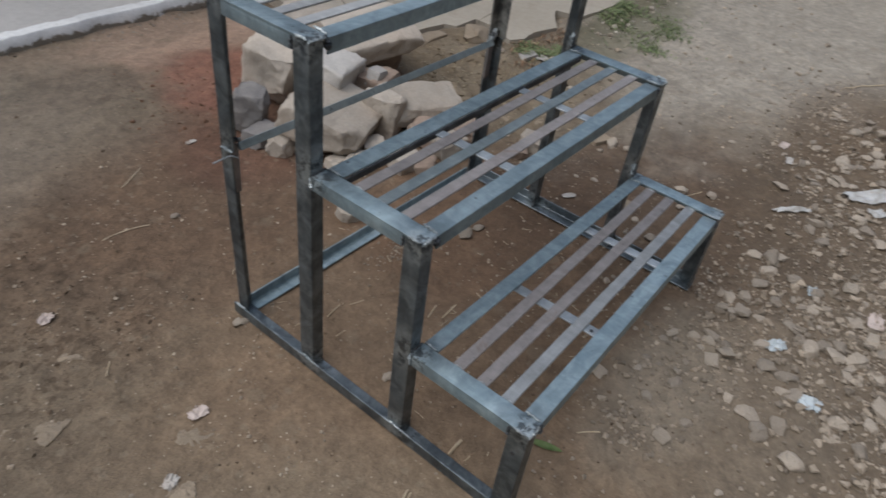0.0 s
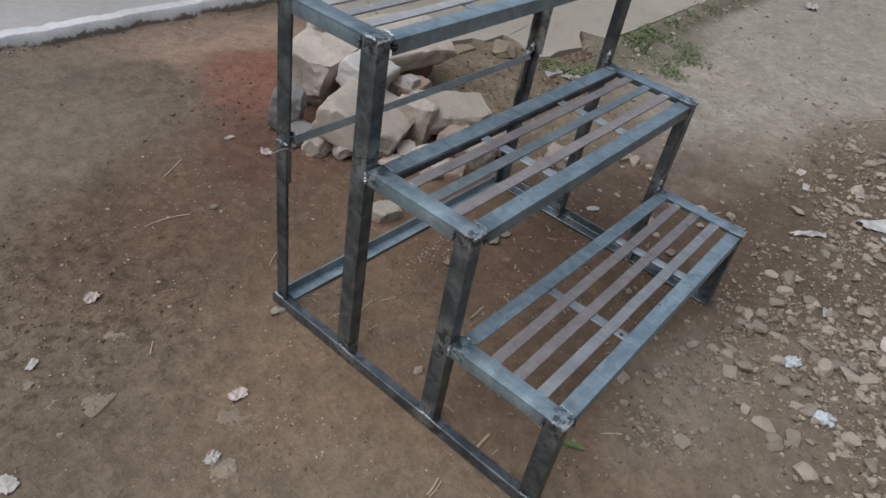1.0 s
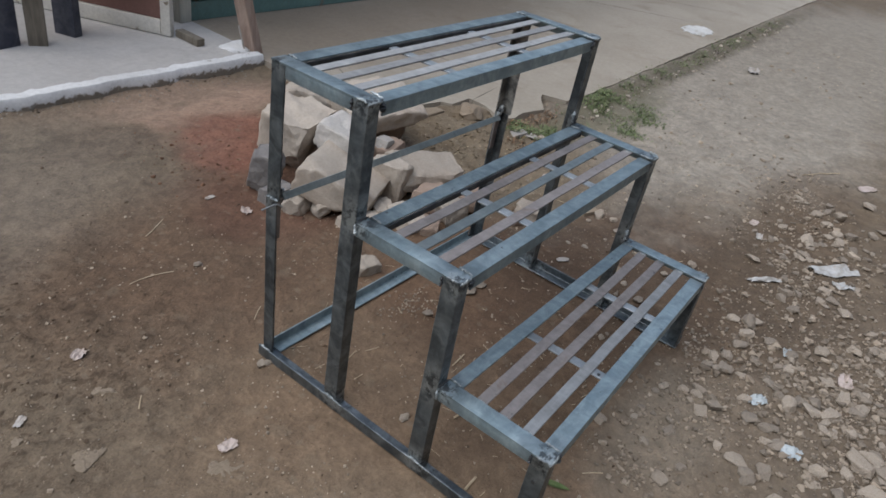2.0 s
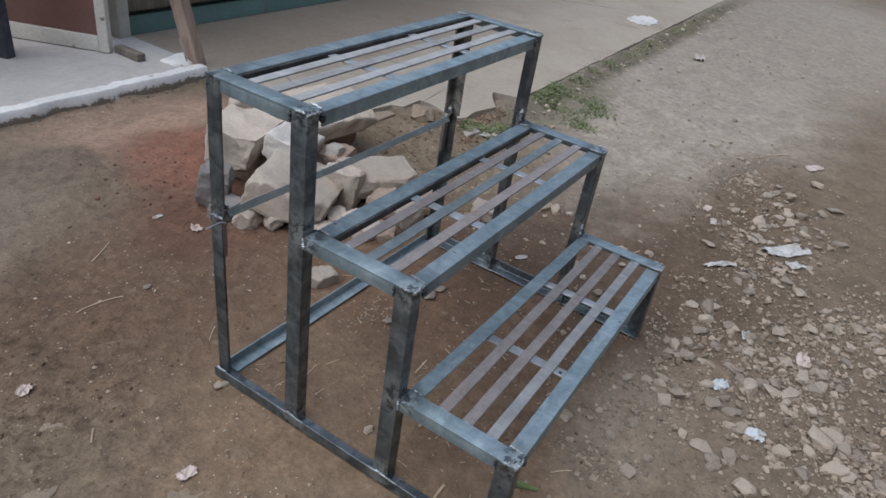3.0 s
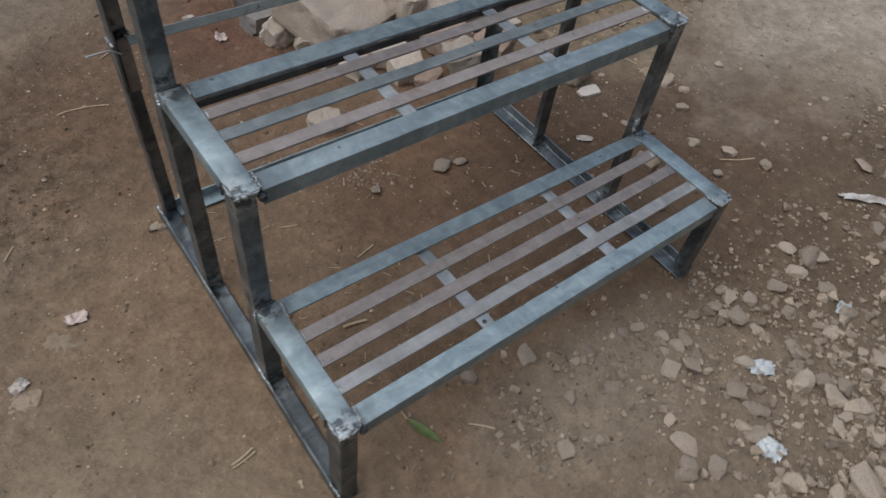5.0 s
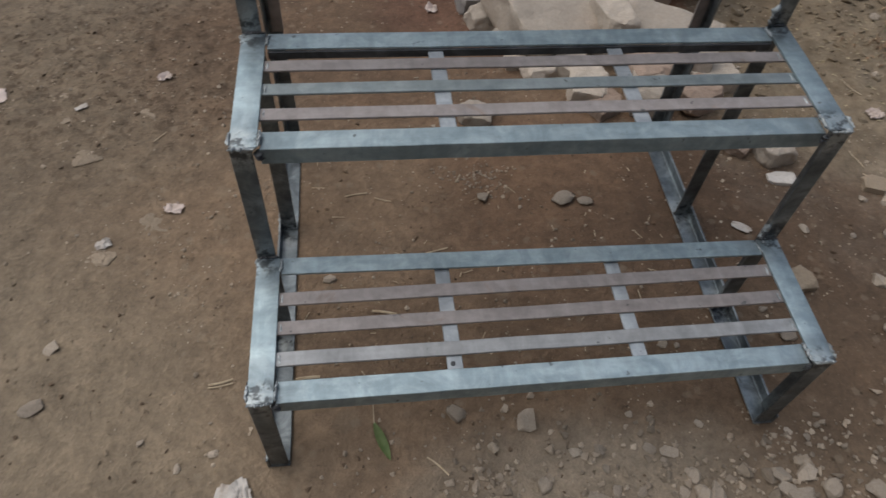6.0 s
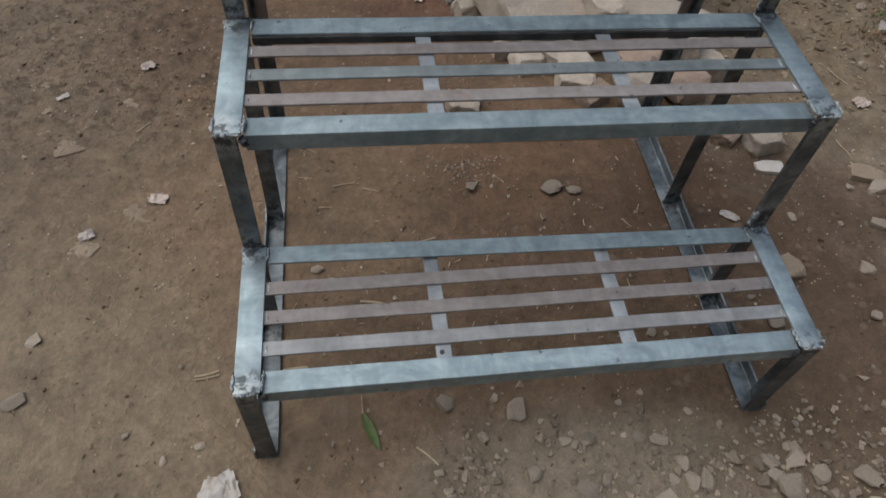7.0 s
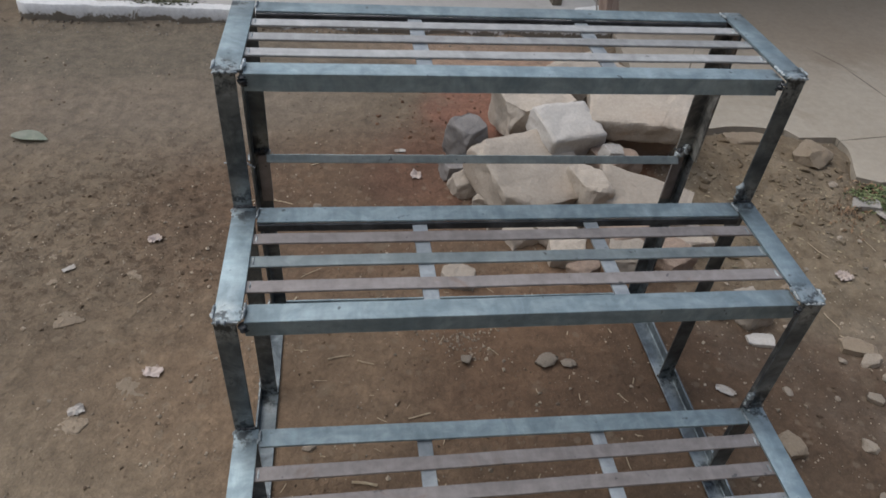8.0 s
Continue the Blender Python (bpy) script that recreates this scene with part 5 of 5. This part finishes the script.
def leaf(x, y, length, width, rz, material, label, stem=0.0, curl=0.12):
    bm = bmesh.new()
    n = 12
    m = pose(0, 0, 0, 0, 0, rz)
    rows = []
    for i in range(n + 1):
        f = i / n
        half = width / 2 * math.sin(math.pi * min(1, f * 0.96 + 0.04)) ** 0.8 + 0.0004
        row = []
        for k in (-1, -0.5, 0, 0.5, 1):
            q = m @ Vector((f * length, k * half, 0))
            z = curl * length * (f - 0.4) ** 2 + abs(k) * half * 0.45
            row.append(bm.verts.new((x + q.x, y + q.y, gz(x + q.x, y + q.y) + 0.002 + z)))
        rows.append(row)
    for a, b in zip(rows, rows[1:]):
        for k in range(4):
            bm.faces.new((a[k], b[k], b[k + 1], a[k + 1]))
    bmesh.ops.solidify(bm, geom=bm.faces[:], thickness=0.0005)
    ob = part("leaf", bm, material, None, "", 60)
    if stem:
        bm = bmesh.new()
        a = Vector((x, y, gz(x, y) + 0.003))
        q = m @ Vector((-stem, stem * 0.35, 0))
        b = Vector((x + q.x, y + q.y, gz(x + q.x, y + q.y) + 0.004))
        d = b - a
        bmesh.ops.create_cone(bm, cap_ends=True, segments=6, radius1=0.0013, radius2=0.0009, depth=d.length, matrix=Matrix.Translation((a + b) / 2) @ d.to_track_quat("Z", "Y").to_matrix().to_4x4())
        part("stalk", bm, STRAW, ob, "pale leaf stalk")
    return tagged(ob, label, "leaf")


leaf(0.180, 0.066, 0.076, 0.017, -70, LEAF, "fresh narrow green leaf on the soil", 0.035)
leaf(-0.84, 1.55, 0.12, 0.05, -14, LEAF_PALE, "pale grey-green fallen leaf on the soil", 0.0, 0.05)


def straw(x, y, length, rz, r=0.0014, label="dry straw stalk on the soil"):
    bm = bmesh.new()
    n = 7
    m = pose(0, 0, 0, 0, 0, rz)
    bend = noise.noise((x * 9, y * 9, 2)) * 0.08
    ring = []
    for i in range(n + 1):
        f = i / n - 0.5
        q = m @ Vector((f * length, bend * length * (4 * f * f), 0))
        c = Vector((x + q.x, y + q.y, gz(x + q.x, y + q.y) + r + 0.0015))
        ring.append([bm.verts.new(c + (m.to_3x3() @ Vector((0, math.cos(a) * r, math.sin(a) * r * 0.8)))) for a in (0, 1.57, 3.14, 4.71)])
    for a, b in zip(ring, ring[1:]):
        for k in range(4):
            bm.faces.new((a[k], a[(k + 1) % 4], b[(k + 1) % 4], b[k]))
    bm.faces.new(ring[0])
    bm.faces.new(ring[-1])
    bmesh.ops.recalc_face_normals(bm, faces=bm.faces)
    return tagged(part("straw", bm, STRAW), label, "straw", "straws on the soil")


for x, y, length, rz, r in ((-0.027, 1.195, 0.12, -12, 0.0016), (-0.10, 0.165, 0.045, 12, 0.002), (-0.10, 0.158, 0.045, 8, 0.0016), (0.06, 0.165, 0.045, 3, 0.003), (0.21, 0.30, 0.05, -12, 0.003),
                            (0.16, 0.62, 0.05, 10, 0.0015), (0.22, 0.60, 0.04, -20, 0.0015), (0.40, 0.66, 0.03, 60, 0.0013), (0.33, 0.45, 0.05, 15, 0.0018), (0.36, 0.42, 0.06, 5, 0.002),
                            (0.52, 0.62, 0.03, -50, 0.0013), (0.46, 0.40, 0.025, 70, 0.0013)):
    straw(x, y, length, rz, r)
for x, y, length, rz, r in ((0.29, -0.02, 0.05, -45, 0.0016), (0.55, 0.28, 0.04, 60, 0.0012),
                            (0.09, 0.90, 0.06, 35, 0.0013), (0.05, 0.80, 0.03, 60, 0.0018), (-0.30, 0.82, 0.04, 50, 0.0016), (2.87, -0.012, 0.25, -31, 0.003), (0.12, 1.40, 0.10, 28, 0.0016), (1.35, 0.20, 0.10, -30, 0.0018), (1.423, 0.68, 0.06, -80, 0.0012), (1.437, 0.61, 0.06, -50, 0.0014), (1.71, 0.98, 0.07, -78, 0.0012), (1.53, 0.945, 0.07, -55, 0.0014)):
    straw(x, y, length, rz, r)

litter_rng = random.Random(12)
for _ in range(70):
    straw(litter_rng.uniform(0.05, 0.85), litter_rng.uniform(0.1, 0.85), litter_rng.triangular(0.005, 0.035, 0.008), litter_rng.uniform(0, 180), litter_rng.uniform(0.0006, 0.0011), "short bit of dry straw under the stand")


def weeds(name, label, spots, seed, count, material=GRASS, tall=1.0, patchy=True):
    """Low weeds: small leaves close to the ground, in uneven patches."""
    rng = random.Random(seed)
    verts, faces = [], []
    for _ in range(count):
        cx, cy, rx, ry = rng.choice(spots)
        x, y = rng.gauss(cx, rx / 2), rng.gauss(cy, ry / 2)
        if patchy and rng.random() > 0.45 + 0.9 * float(value_noise(np.float64(x * 8), np.float64(y * 8), 61)):
            continue
        a, h, w = rng.uniform(0, 6.28), rng.uniform(0.003, 0.016), rng.uniform(0.0012, 0.0048)
        ln = rng.uniform(0.6, 1.8) * h + w
        h *= tall
        z = VERANDA_Z if y > kerb_y(x) + 0.01 and x < 1.3 else gz(x, y)
        dx, dy = math.cos(a), math.sin(a)
        k = len(verts)
        verts += [(x, y, z), (x + dx * ln * 0.5 + dy * w, y + dy * ln * 0.5 - dx * w, z + h * 0.8), (x + dx * ln, y + dy * ln, z + h * 0.85),
                  (x + dx * ln * 0.5 - dy * w, y + dy * ln * 0.5 + dx * w, z + h * 0.8)]
        faces += [(k, k + 1, k + 2, k + 3)]
    me = bpy.data.meshes.new(name)
    me.from_pydata(verts, [], faces)
    me.materials.append(material)
    tagged(new(name, me), label, "weeds", kind="stuff")


weeds("weeds", "low muted green weeds in patches by the apron's edge", [(2.45, 1.07, 0.24, 0.12), (2.72, 1.16, 0.16, 0.07), (2.62, 0.90, 0.28, 0.14), (2.47, 0.84, 0.22, 0.10), (2.60, 1.08, 0.2, 0.10), (1.95, 1.05, 0.12, 0.08), (1.86, 1.17, 0.07, 0.05)], 8, 8200)
weeds("dry_grass", "bits of dry yellowish grass on rubbly earth", [(1.5, 1.0, 0.30, 0.24), (1.45, 1.2, 0.25, 0.2), (1.7, 1.15, 0.2, 0.2)], 18, 420, DRY_GRASS, 0.25, False)
weeds("leaf_litter", "dry brown leaves and twigs gathered at the apron's edge", [(1.98, 1.19, 0.16, 0.05), (1.84, 1.20, 0.10, 0.06), (2.12, 1.17, 0.10, 0.05), (1.72, 1.10, 0.12, 0.08)], 19, 420, LITTER, 1.3, False)
weeds("veranda_weeds", "dark olive moss and weeds on the veranda edge", [(-0.55, 2.475, 0.12, 0.03)], 10, 420, MOSS, 0.6, False)
weeds("edge_weeds", "thin dry weeds along the apron's edge", [(x, 1.13, 0.5, 0.09) for x in (2.9, 3.3, 3.8, 4.3, 4.9, 5.6, 6.4)], 9, 3600)
